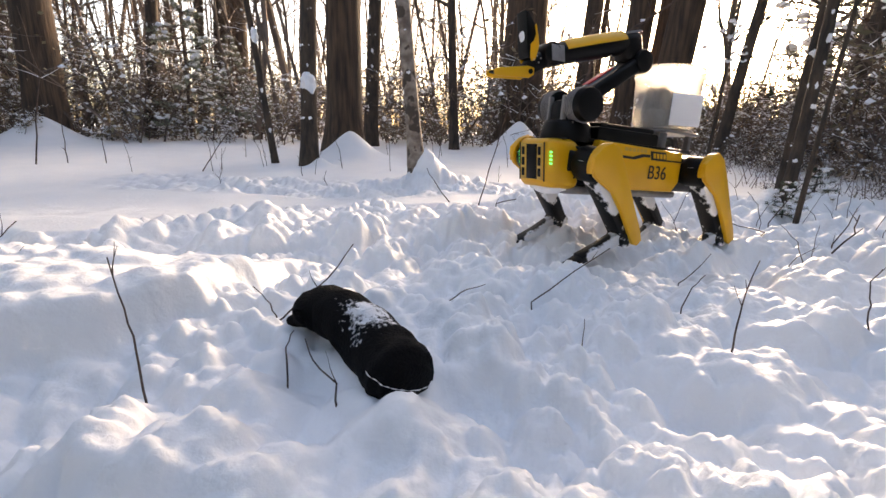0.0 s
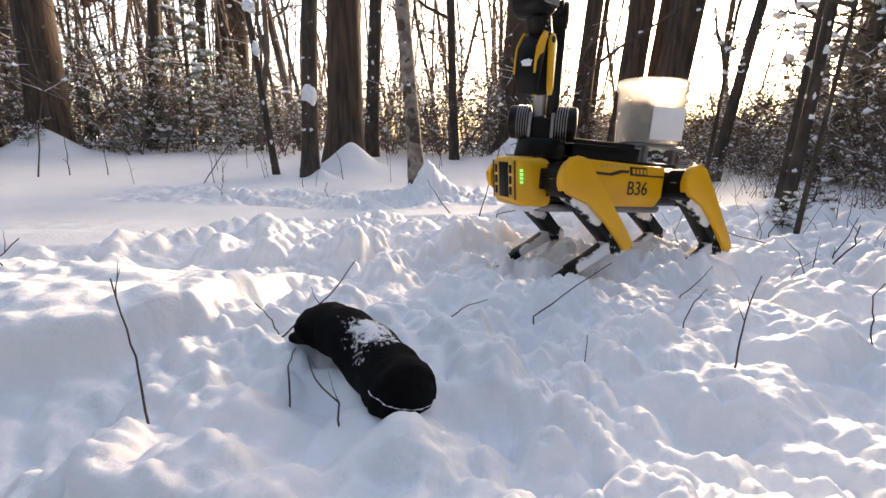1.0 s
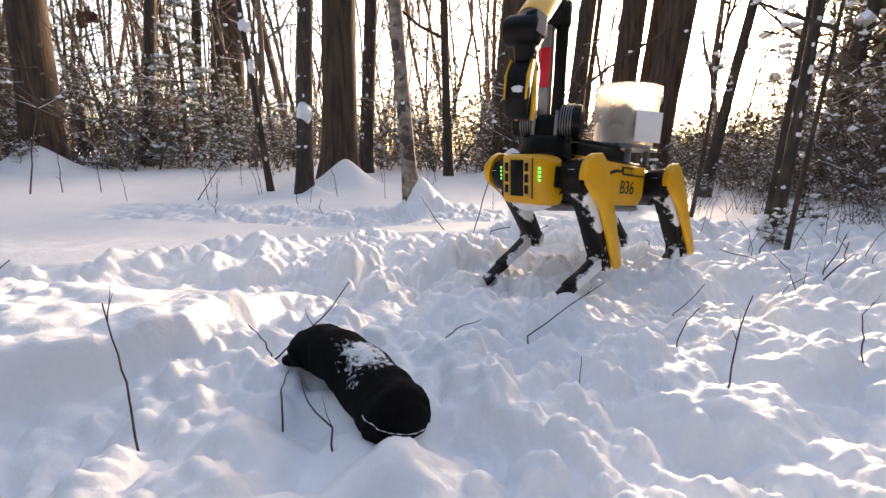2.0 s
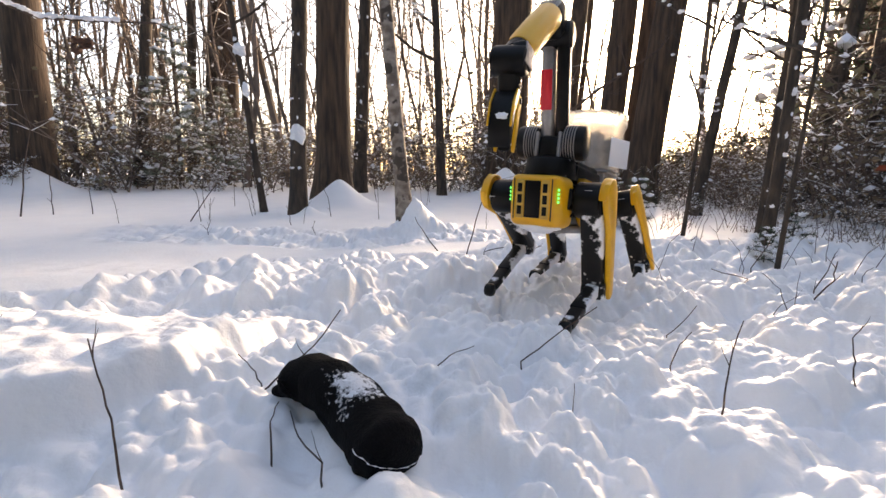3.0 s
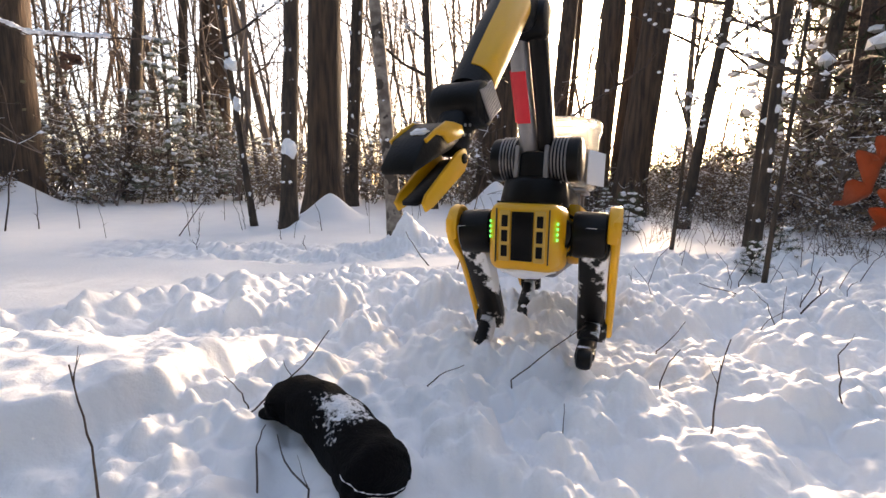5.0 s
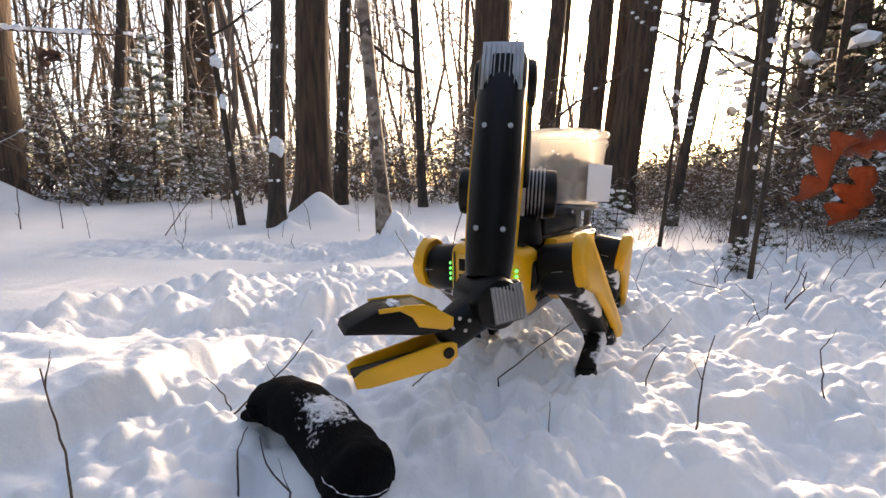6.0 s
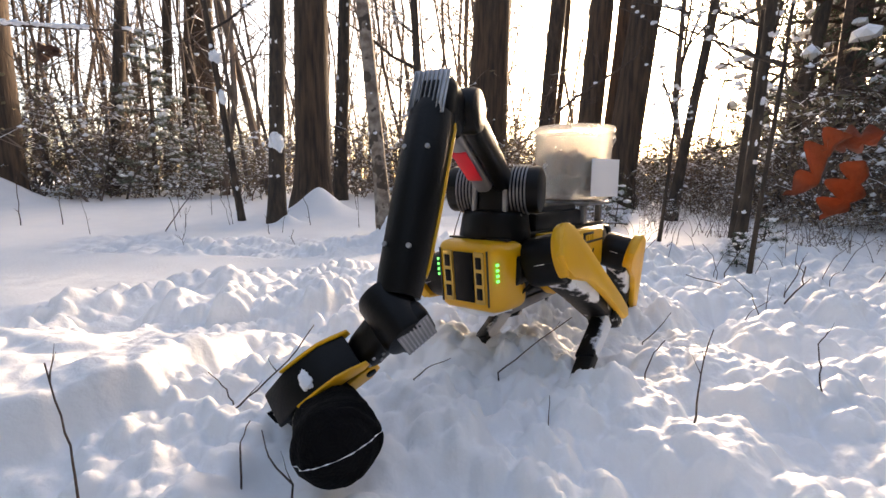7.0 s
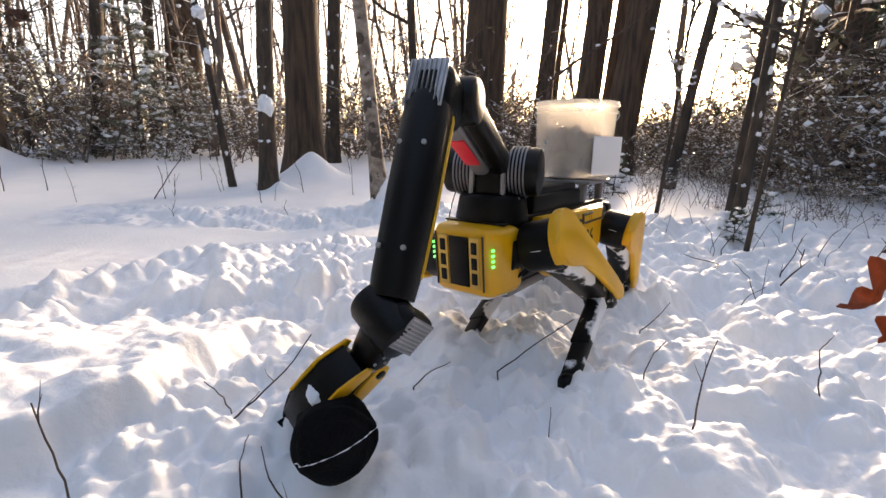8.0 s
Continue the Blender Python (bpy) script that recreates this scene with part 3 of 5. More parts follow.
def build_undergrowth():
    rnd = random.Random(31)
    shrubs = [shrub_arrays(40 + i, 1.5, 6, 8, 150 + 60 * (i % 3), 70 + 30 * (i % 3)) for i in range(7)]
    lean_shrubs = [shrub_arrays(60 + i, 1.6, 5, 4, 90, 46) for i in range(6)]
    near_spots, far_spots = [], []
    for i in range(620):
        deg = rnd.uniform(-64, 64) if i < 460 else rnd.uniform(6, 62)
        a, q = radians(deg), rnd.random() ** 1.3
        near = np.interp(deg, [-60, -38, -20, 0, 20, 35, 60], [8.6, 8.4, 7.3, 6.9, 6.9, 5.9, 5.2])
        d = near + 14 * q
        x, y = d * math.sin(a), d * math.cos(a)
        if y < 2.2:
            continue
        off = x * 0.883 - y * 0.469
        low = 0.72 if -2.6 < off < 1.6 and deg > 12 else 1.0
        (near_spots if q < 0.30 else far_spots).append((x, y, rnd.uniform(0.7, 1.5) * low, rnd.uniform(0, 6.28)))
    scatter("undergrowth", "dense bare brush flecked with snow and dry leaves", "undergrowth", shrubs, near_spots, [FAR_TWIG, FAR_LEAF, SNOW_BIT])
    scatter("far_undergrowth", "distant brown brush flecked with snow", "undergrowth", lean_shrubs, far_spots, [FAR_TWIG, FAR_LEAF, SNOW_BIT])
    low = [(d * math.sin(a), d * math.cos(a), rnd.uniform(.35, .6), rnd.uniform(0, 6.28)) for a, d in ((radians(rnd.uniform(10, 46)), rnd.uniform(6.0, 10)) for _ in range(90))]
    low += [(d * math.sin(a), d * math.cos(a), rnd.uniform(.14, .34), rnd.uniform(0, 6.28)) for a, d in ((radians(rnd.uniform(27, 52)), rnd.uniform(4.0, 6.2)) for _ in range(45))]
    scatter("low_brush", "low tangled brush dusted with snow", "undergrowth", lean_shrubs, low, [FAR_TWIG, FAR_LEAF, SNOW_BIT])
    laden = [shrub_arrays(80 + i, 0.75, 6, 10, 330, 260, 0.5) for i in range(2)]
    for x, y, s in ((-4.62, 6.75, 0.9), (-3.55, 7.4, 1.05), (-3.1, 6.9, .55), (-5.05, 5.85, .5), (-4.0, 7.2, .6), (1.55, 3.75, .42)):
        v, f, m = laden[rnd.randrange(2)]
        ob = new("snowy_bush", raw_mesh("snowy_bush", v * s, f, m, [FAR_TWIG, FAR_LEAF, SNOW_BIT], False))
        ob.matrix_basis = pose(x, y, floor_z(x, y) - .02, 0, 0, rnd.uniform(0, 360))
        tagged(ob, "low leafy bush bowed under clumps of snow", "bush", "snowy bushes")
    poles = []
    for i in range(5):
        r, g, tips = random.Random(70 + i), Geo(), []
        pts = [Vector((0.22 * math.sin(h * (.5 + .13 * i) + i * 2) + .05 * math.sin(h * 2.3 + i), 0.2 * math.cos(h * .45 + i) + (i - 2) * .05 * h, h)) for h in np.linspace(-0.1, 7.5, 9)]
        g.tube(pts, [0.028 * (1 - .8 * k / 8) for k in range(9)], 6, 0)
        for _ in range(20):
            k = r.randrange(1, 9)
            b = r.uniform(0, 6.28)
            side = twig(g, r, pts[k], (math.cos(b), math.sin(b), r.uniform(.2, 1)), r.uniform(.6, 1.7), .011, 4, 0)
            tips += side[1:]
            for _ in range(3):
                c = r.uniform(0, 6.28)
                end = twig(g, r, r.choice(side[1:]), (math.cos(c), math.sin(c), r.uniform(-.3, 1)), r.uniform(.2, .6), .005, 3, 2 if r.random() < .2 else 0)
                tips += end[1:]
        for _ in range(40):
            s = r.uniform(.01, .028)
            g.blob(r.choice(tips), (s, s, s * .7), 2, .4, 0, r.random() * 9)
        poles.append(as_tris(g))
    spots = []
    for i in range(455):
        a, d = radians(rnd.uniform(-62, 62) if i < 400 else rnd.uniform(-64, -8)), rnd.uniform(7.6, 22)
        if math.degrees(a) < -30 and d < 9.5:
            d += 4
        off = d * math.sin(a) * 0.883 - d * math.cos(a) * 0.469
        if -2.6 < off < 1.6 and math.degrees(a) > 12 and rnd.random() < 0.75:
            continue
        spots.append((d * math.sin(a), d * math.cos(a), rnd.uniform(.6, 1.5) if i % 9 else rnd.uniform(1.6, 2.4), rnd.uniform(0, 6.28)))
    scatter("young_trees", "thin bare young trees crowding the woods", "young trees", poles, spots, [FAR_TWIG, FAR_LEAF, SNOW_BIT])
    pines = [pine_arrays(90 + i, 2.6, 6, .55) for i in range(3)]
    spots = [(-6.2, 8.4, .9, 1.4)]
    heavy = pine_arrays(97, 2.6, 13, 3.0, .007, 1.2)
    for x, y, k in ((-3.95, 7.5, 0.95), (-3.45, 8.0, 0.62), (-2.9, 7.6, 0.45), (1.50, 3.72, 0.17), (-7.0, 8.2, .8)):
        ob = new("snowy_pine", raw_mesh("snowy_pine", heavy[0] * k, heavy[1], heavy[2], [TWIG, FROSTED_NEEDLE, SNOW_BIT], False))
        ob.matrix_basis = pose(x, y, floor_z(x, y), 0, 0, x * 90)
        tagged(ob, "young grey-green pine thickly loaded with snow", "pine", "snow-laden pines")
    for _ in range(46):
        a, d = radians(rnd.uniform(41, 64)), rnd.uniform(7.4, 14)
        spots.append((d * math.sin(a), d * math.cos(a), rnd.uniform(1.0, 2.9), rnd.uniform(0, 6.28)))
    scatter("pine_thicket", "young pines with dark needles bent under snow", "pines", pines, spots, [TWIG, NEEDLE, SNOW_BIT])
    # Added pines behind the camera, never in view: they cut the skylight from there.
    spots = []
    for _ in range(62):
        a, d = radians(rnd.uniform(75, 285)), rnd.uniform(6.5, 15)
        spots.append((d * math.sin(a), d * math.cos(a), rnd.uniform(2.6, 4.8), rnd.uniform(0, 6.28)))
    dense = [pine_arrays(94 + i, 2.6, 4, .2, .014, 2.0) for i in range(3)]
    scatter("woods_behind", "dense dark pines added out of view, blocking skylight from behind", "pines", dense, spots, [TWIG, NEEDLE, SNOW_BIT])
    small = pine_arrays(99, 0.55, 12, .7, .0022)
    for x, y, s, a in ((1.86, 4.1, 0.75, 0), (2.35, 2.9, 0.5, 1.5), (1.95, 2.6, 0.4, 2.5)):
        ob = new("pine_sapling", raw_mesh("pine_sapling", small[0] * s, small[1], small[2], [TWIG, NEEDLE, SNOW_BIT], False))
        ob.matrix_basis = pose(x, y, floor_z(x, y), 0, 0, math.degrees(a))
        tagged(ob, "small snow-laden pine sapling with long needles", "sapling")


def snow_on_trunks():
    """Clumps of snow caught on knots and forks."""
    for x, y, z, size, seed in ((-1.19, 4.29, 0.86, (0.060, 0.045, 0.095), 1), (-1.73, 4.44, 1.60, (0.05, 0.05, 0.06), 2), (-1.70, 4.46, 1.26, (0.028, 0.03, 0.07), 3)):
        g = Geo().blob((0, 0, 0), (size[0], size[1], size[2] * .8), 0, 0.6, 3, seed).blob((size[0] * .45, 0, -size[2] * .45), (size[0] * .6, size[1] * .6, size[2] * .5), 0, 0.5, 3, seed + 4).blob((-size[0] * .4, 0, size[2] * .4), (size[0] * .55, size[1] * .6, size[2] * .45), 0, 0.5, 3, seed + 7)
        ob = new("snow_clump", g.mesh("snow_clump", SNOW_BIT))
        ob.matrix_basis = pose(x, y, z)
        tagged(ob, "clump of white snow caught on a dark trunk", "snow")


build_trees()
snow_on_trunks()
build_undergrowth()


# ---- sticks and twigs poking out of the snow ----
def make_stick(points, r, label, twigs=2, seed=0, name="stick"):
    """points: from the foot, x, y and height over the foot."""
    rnd = random.Random(seed)
    x, y, _ = points[0]
    z = level(x, y)
    geo = Geo()
    pts = [Vector((px - x, py - y, h)) for px, py, h in points]
    pts = [pts[0] - Vector((0, 0, 0.09))] + pts
    path = []
    for i in range(len(pts) - 1):
        for q in (0, .33, .67):
            p = pts[i].lerp(pts[i + 1], q)
            path.append(p + Vector((rnd.uniform(-1, 1), rnd.uniform(-1, 1), rnd.uniform(-1, 1))) * r * .8)
    path.append(pts[-1])
    r *= 0.66
    geo.tube(path, [r * (1.15 - .7 * i / len(path)) for i in range(len(path))], 6)
    for _ in range(twigs):
        i = rnd.randrange(3, len(path) - 1)
        d = (path[i] - path[i - 1]).normalized() + Vector((rnd.uniform(-1, 1), rnd.uniform(-1, 1), rnd.uniform(-.2, .8)))
        limb(geo, rnd, path[i], d, rnd.uniform(.025, .06), r * .6, 0, wild=.5)
    ob = new(name, geo.mesh(name, TWIG))
    ob.matrix_basis = pose(x, y, z)
    return tagged(ob, label, "stick", "sticks in the snow")


def build_sticks():
    up, low = "dark bent twig standing upright in the snow", "dark bare twig lying slanting on the snow"
    make_stick([(-0.421, 0.59, -0.0), (-0.423, 0.589, 0.064), (-0.426, 0.586, 0.128), (-0.435, 0.58, 0.201)], 0.003, up, 2, 1)
    make_stick([(0.573, 0.824, -0.0), (0.575, 0.823, 0.061), (0.587, 0.815, 0.151)], 0.003, up, 2, 2)
    make_stick([(-0.319, 0.828, -0.0), (-0.273, 0.844, 0.035), (-0.22, 0.86, 0.083), (-0.17, 0.871, 0.153)], 0.003, low, 2, 3)
    make_stick([(-0.332, 0.88, -0.0), (-0.35, 0.874, 0.037), (-0.37, 0.866, 0.067)], 0.0026, low, 0, 4)
    make_stick([(-0.148, 0.6, 0.012), (-0.198, 0.663, 0.012), (-0.234, 0.743, 0.012)], 0.0024, low, 1, 5)
    make_stick([(-0.238, 0.656, 0.015), (-0.255, 0.703, 0.015), (-0.262, 0.77, 0.015)], 0.0024, low, 0, 6)
    make_stick([(0.02, 0.867, 0.045), (0.057, 0.913, 0.05), (0.099, 0.948, 0.052)], 0.0024, low, 0, 7)
    make_stick([(0.218, 1.029, -0.0), (0.277, 1.015, 0.055), (0.373, 0.983, 0.147)], 0.003, low, 1, 8)
    make_stick([(0.559, 1.001, -0.0), (0.574, 0.993, 0.051), (0.592, 0.982, 0.086)], 0.0026, low, 0, 9)
    make_stick([(0.748, 1.374, -0.0), (0.788, 1.352, 0.059), (0.812, 1.337, 0.109)], 0.0028, low, 0, 10)
    make_stick([(0.863, 0.859, -0.0), (0.86, 0.862, 0.053), (0.853, 0.869, 0.098), (0.862, 0.86, 0.128)], 0.0026, up, 1, 11)
    make_stick([(-0.96, 0.995, 0.08), (-0.976, 0.979, 0.13), (-0.945, 1.009, 0.17)], 0.003, low, 2, 12)
    make_stick([(0.265, 0.778, -0.0), (0.264, 0.779, 0.044)], 0.0018, up, 0, 13)
    make_stick([(1.35, 1.95, 0), (1.42, 1.98, 0.05), (1.30, 2.06, 0.08)], 0.005, low, 1, 14)
    make_stick([(1.75, 2.0, 0), (1.80, 2.0, 0.09), (1.84, 2.02, 0.16)], 0.0045, low, 3, 16)
    make_stick([(1.72, 2.38, 0), (1.80, 2.36, 0.16), (1.90, 2.34, 0.30)], 0.0045, up, 2, 17)
    make_stick([(-2.0, 3.9, 0), (-1.9, 3.92, 0.16), (-1.78, 3.95, 0.32)], 0.008, up, 2, 18)
    make_stick([(0.2, 2.54, 0), (0.255, 2.535, 0.223), (0.352, 2.524, 0.59), (0.494, 2.5, 0.737), (0.645, 2.466, 0.835)], 0.005, "long thin bent twig rising from the snow", 4, 19)
    make_stick([(0.33, 2.75, 0.0), (0.45, 2.73, 0.035), (0.58, 2.70, 0.01), (0.66, 2.68, 0.05)], 0.005, low, 3, 25)
    make_stick([(-3.518, 4.051, 0), (-3.48, 4.084, 0.38), (-3.416, 4.138, 0.76), (-3.464, 4.097, 1.26)], 0.011, "tall thin sapling stem beside the thick oak", 3, 26)
    make_stick([(1.594, 1.816, 0), (1.635, 1.779, 0.094), (1.636, 1.779, 0.176)], 0.006, low, 2, 27)
    make_stick([(0.05, 2.75, 0), (-0.03, 2.9, 0.08), (-0.10, 3.05, 0.18)], 0.006, up, 2, 20)
    make_stick([(-3.35, 4.2, 0), (-3.36, 4.2, 0.18), (-3.34, 4.2, 0.45)], 0.008, up, 1, 21)
    make_stick([(-3.05, 4.25, 0), (-3.06, 4.25, 0.15), (-3.05, 4.25, 0.30)], 0.007, up, 1, 22)
    make_stick([(-1.45, 3.05, 0), (-1.46, 3.05, 0.07), (-1.44, 3.06, 0.14)], 0.004, "small dry weed stalk with forked side shoots", 5, 23, "weed_stalk")
    make_stick([(-0.82, 3.3, 0), (-0.84, 3.3, 0.05), (-0.82, 3.3, 0.10)], 0.003, "small dry weed stalk with forked side shoots", 5, 24, "weed_stalk")
    rnd = random.Random(5)
    for i in range(70):
        x, y = rnd.uniform(1.0, 3.0), rnd.uniform(1.6, 4.2)
        a, h = rnd.uniform(0, 6.28), rnd.uniform(.05, .30)
        make_stick([(x, y, 0), (x + .25 * h * math.cos(a), y + .25 * h * math.sin(a), h * .6), (x + .7 * h * math.cos(a), y + .7 * h * math.sin(a), h)], rnd.uniform(.002, .004), up, 1, 30 + i)
    for i in range(30):
        x, y = rnd.uniform(-2.5, 1.2), rnd.uniform(3.6, 5.6)
        a, h = rnd.uniform(0, 6.28), rnd.uniform(.1, .5)
        make_stick([(x, y, 0), (x + .1 * h * math.cos(a), y + .1 * h * math.sin(a), h * .6), (x + .3 * h * math.cos(a), y + .3 * h * math.sin(a), h)], rnd.uniform(.003, .005), up, 2, 110 + i)


build_sticks()


def build_boughs():
    """Snowy boughs that reach into the clearing from trees beside it."""
    rnd = random.Random(12)
    def bough(base, path, r, label, load, leaves_at=()):
        x, y = base
        z = floor_z(x, y)
        g, snow = Geo(), Geo()
        foot = [Vector((0, 0, -0.1)), Vector((0.01, 0, 0.5))]
        pts = foot + [Vector((px - x, py - y, pz - z)) for px, py, pz in path]
        g.tube(pts, [r * 1.7, r * 1.5] + [r * (1.2 - .9 * i / len(path)) for i in range(len(path))], 8)
        tips = []
        for i in range(2, len(pts)):
            for _ in range(2):
                limb(g, rnd, pts[i], (rnd.uniform(-1, 1), rnd.uniform(-1, 1), rnd.uniform(-.3, .8)), rnd.uniform(.12, .4), r * .4, 1, 0, None, 4, .7, tips)
        for i in range(2, len(pts) - 1):
            for q in np.linspace(0, 1, 9):
                if rnd.random() < load:
                    p = pts[i].lerp(pts[i + 1], q)
                    snow.blob(p + Vector((0, 0, r * 1.1)), (.022, .016, rnd.uniform(.006, .013)), 0, .5, 2, rnd.random() * 9)
        dry = Geo()
        for q in leaves_at:
            for _ in range(4):
                tip = Vector(q) - Vector((x, y, z)) + Vector((rnd.uniform(-.03, .03), rnd.uniform(-.02, .02), rnd.uniform(-.03, .02)))
                dry.blob(tip, (rnd.uniform(.018, .03), rnd.uniform(.010, .018), rnd.uniform(.006, .02)), 0, 1.1, 2, rnd.random() * 9)
        root = thing("snowy_bough", label, "branch", at=pose(x, y, z))
        part("branch", g, TWIG, root)
        if leaves_at:
            part("dry_leaves", dry, DRY_LEAF, root, "curled dead brown leaves hanging from the bough")
        tagged(part("snow_cover", snow, SNOW_BIT, root, "white snow lying along the branch"), kind="stuff")
    bough((-2.35, 1.55), [(-2.2, 1.62, 1.20), (-1.95, 1.78, 1.19), (-1.675, 1.989, 1.155), (-1.599, 2.05, 1.125), (-1.465, 2.149, 1.145), (-1.253, 2.28, 1.18)], 0.008, "thin bare bough loaded with a line of snow", 0.6, [(-1.50, 2.12, 1.05)])
    bough((1.25, 4.5), [(1.32, 4.4, 1.12), (1.468, 4.258, 1.259), (1.706, 4.169, 1.417), (1.927, 4.072, 1.575)], 0.014, "slanting bare bough before the dark trunks", 0.12)


build_boughs()


def build_leaves():
    """Curled dead oak leaves on a twig close by."""
    root = thing("oak_leaf_cluster", "curled rust-brown dead oak leaves hanging from a twig", "leaves", at=pose(0.297, 0.270, 0.560))
    root.scale = (0.85, 0.85, 0.85)
    for name, at, turn, s, seed in (("leaf", (-0.012, 0.004, -0.012), (20, 38, 138), 1.0, 1), ("leaf", (-0.008, 0.0, -0.026), (-50, 62, 150), 0.85, 2), ("leaf", (0.004, 0.004, -0.004), (70, 15, 120), 0.7, 3)):
        bm = bmesh.new()
        rows, cols = 18, 9
        vs = []
        for i in range(rows):
            u = i / (rows - 1)
            lobe = (0.35 + 0.65 * abs(math.sin(u * 3.14159 * 3.4))) * math.sin(3.14159 * min(u * 1.02 + 0.02, 1)) ** 0.6
            line = []
            for j in range(cols):
                v = j / (cols - 1) * 2 - 1
                p = Vector((u * 0.055, v * 0.017 * lobe, 0.012 * v * v * lobe * 1.4 + 0.010 * math.sin(u * 5 + seed) + 0.003 * noise.noise((u * 6, v * 3, seed))))
                line.append(bm.verts.new(p * s))
            vs.append(line)
        for i in range(rows - 1):
            for j in range(cols - 1):
                bm.faces.new((vs[i][j], vs[i][j + 1], vs[i + 1][j + 1], vs[i + 1][j]))
        bmesh.ops.solidify(bm, geom=bm.faces[:], thickness=0.0006)
        g = Geo()
        g.take(bm, 0, pose(*at, *turn))
        part("leaf", g, RED_LEAF, root)
    g = Geo()
    g.tube([(-0.004, 0, -0.012), (0.004, 0, 0.0), (0.010, -0.002, 0.025), (0.012, -0.006, 0.07), (0.05, -0.02, 0.16), (0.22, -0.1, 0.30)], [0.0007, .0009, .0011, .0014, .002, .003], 6)
    g.tube([(0.22, -0.1, 0.30), (0.30, -0.12, 0.1), (0.34, -0.12, -0.25), (0.35, -0.12, -0.62)], [.003, .004, .005, .006], 6)
    part("twig", g, TWIG, root)
    return root


leaves = build_leaves()


# ---- the black fabric bundle in the snow ----
BUNDLE_AT = (-0.112, 0.690, 0.0)


def build_bundle():
    x0, y0, _ = BUNDLE_AT
    root = thing("fabric_bundle", "limp black fabric bundle dusted with snow, lying in snow", "fabric bundle", at=pose(x0, y0, level(x0, y0) - 0.012))
    ends = [(0.077, -0.086, 0.012), (0.073, -0.081, 0.014), (0.067, -0.074, 0.016), (0.056, -0.060, 0.020), (0.042, -0.040, 0.024), (0.018, -0.004, 0.031), (-0.016, 0.036, 0.045), (-0.054, 0.073, 0.059), (-0.091, 0.095, 0.063), (-0.126, 0.100, 0.055), (-0.149, 0.105, 0.037), (-0.170, 0.108, 0.030)]
    fat = [0.010, 0.036, 0.051, 0.057, 0.056, 0.0525, 0.052, 0.050, 0.045, 0.036, 0.014, 0.009]
    path, radii = [], []
    for i in range(len(ends) - 1):
        for q in range(5):
            path.append(Vector(ends[i]).lerp(Vector(ends[i + 1]), q / 5))
            radii.append(fat[i] + (fat[i + 1] - fat[i]) * q / 5)
    g = Geo()
    sides, rings, side = 40, [], Vector((1, 1, 0)).normalized()
    for i, p in enumerate(path):
        d = (path[min(i + 1, len(path) - 1)] - path[max(i - 1, 0)]).normalized()
        side = (side - d * side.dot(d)).normalized()
        up = d.cross(side)
        for k in range(sides):
            a = 2 * math.pi * k / sides
            fold = 0.13 * noise.noise((i * 0.16, math.cos(a) * 1.3, math.sin(a) * 1.3)) + 0.018 * math.sin(i * 1.1 + 2.2 * math.cos(a)) + 0.035 * noise.noise((i * .5, math.cos(a) * 4, math.sin(a) * 4))
            rings.append(p + (side * math.cos(a) + up * math.sin(a)) * radii[i] * (1 + fold))
    n = len(path)
    g.add(rings, [(i * sides + k, i * sides + (k + 1) % sides, (i + 1) * sides + (k + 1) % sides, (i + 1) * sides + k) for i in range(n - 1) for k in range(sides)] + [tuple(range(sides))[::-1], tuple((n - 1) * sides + k for k in range(sides))])
    part("bag", g, CLOTH, root)
    s = Geo()
    s.blob((0.004, -0.002, 0.083), (.019, .015, .006), 0, .8, 3, 3.3).blob((-0.014, 0.018, 0.094), (.013, .010, .005), 0, .8, 3, 5.1)
    part("snow_lump", s, SNOW_BIT, root, "white snow lying on the black cloth")
    t = Geo()
    over = [rings[q * sides + 2] for q in range(17, -1, -1)] + [rings[q * sides + 22] for q in range(18)]
    axis = path[8]
    t.tube([axis + (p - axis) * 1.022 for p in over], [max(.0002, .0005 + .0007 * math.sin(k * 2.3)) for k in range(36)], 5)
    part("seam", t, SNOW_BIT, root, "stitched seam filled with snow")
    h = Geo()
    h.tube([path[43] + Vector((-.015, -.025, .01)), path[43] + Vector((-.03, -.036, .015)), path[43] + Vector((-.022, -.04, .0)), path[43] + Vector((-.01, -.03, -.015))], [.005] * 4, 6)
    part("strap", h, CLOTH, root)
    return root


bundle = build_bundle()

# ---- the walking robot ----
THIGH, SHIN, UPPER, FORE = 0.3205, 0.345, 0.335, 0.392
LEGS = (("FL", 1, 1), ("FR", 1, -1), ("RL", -1, 1), ("RR", -1, -1))
robot = thing("quadruped_robot", "yellow and black four-legged robot with a jointed arm", "robot")
moving = {}


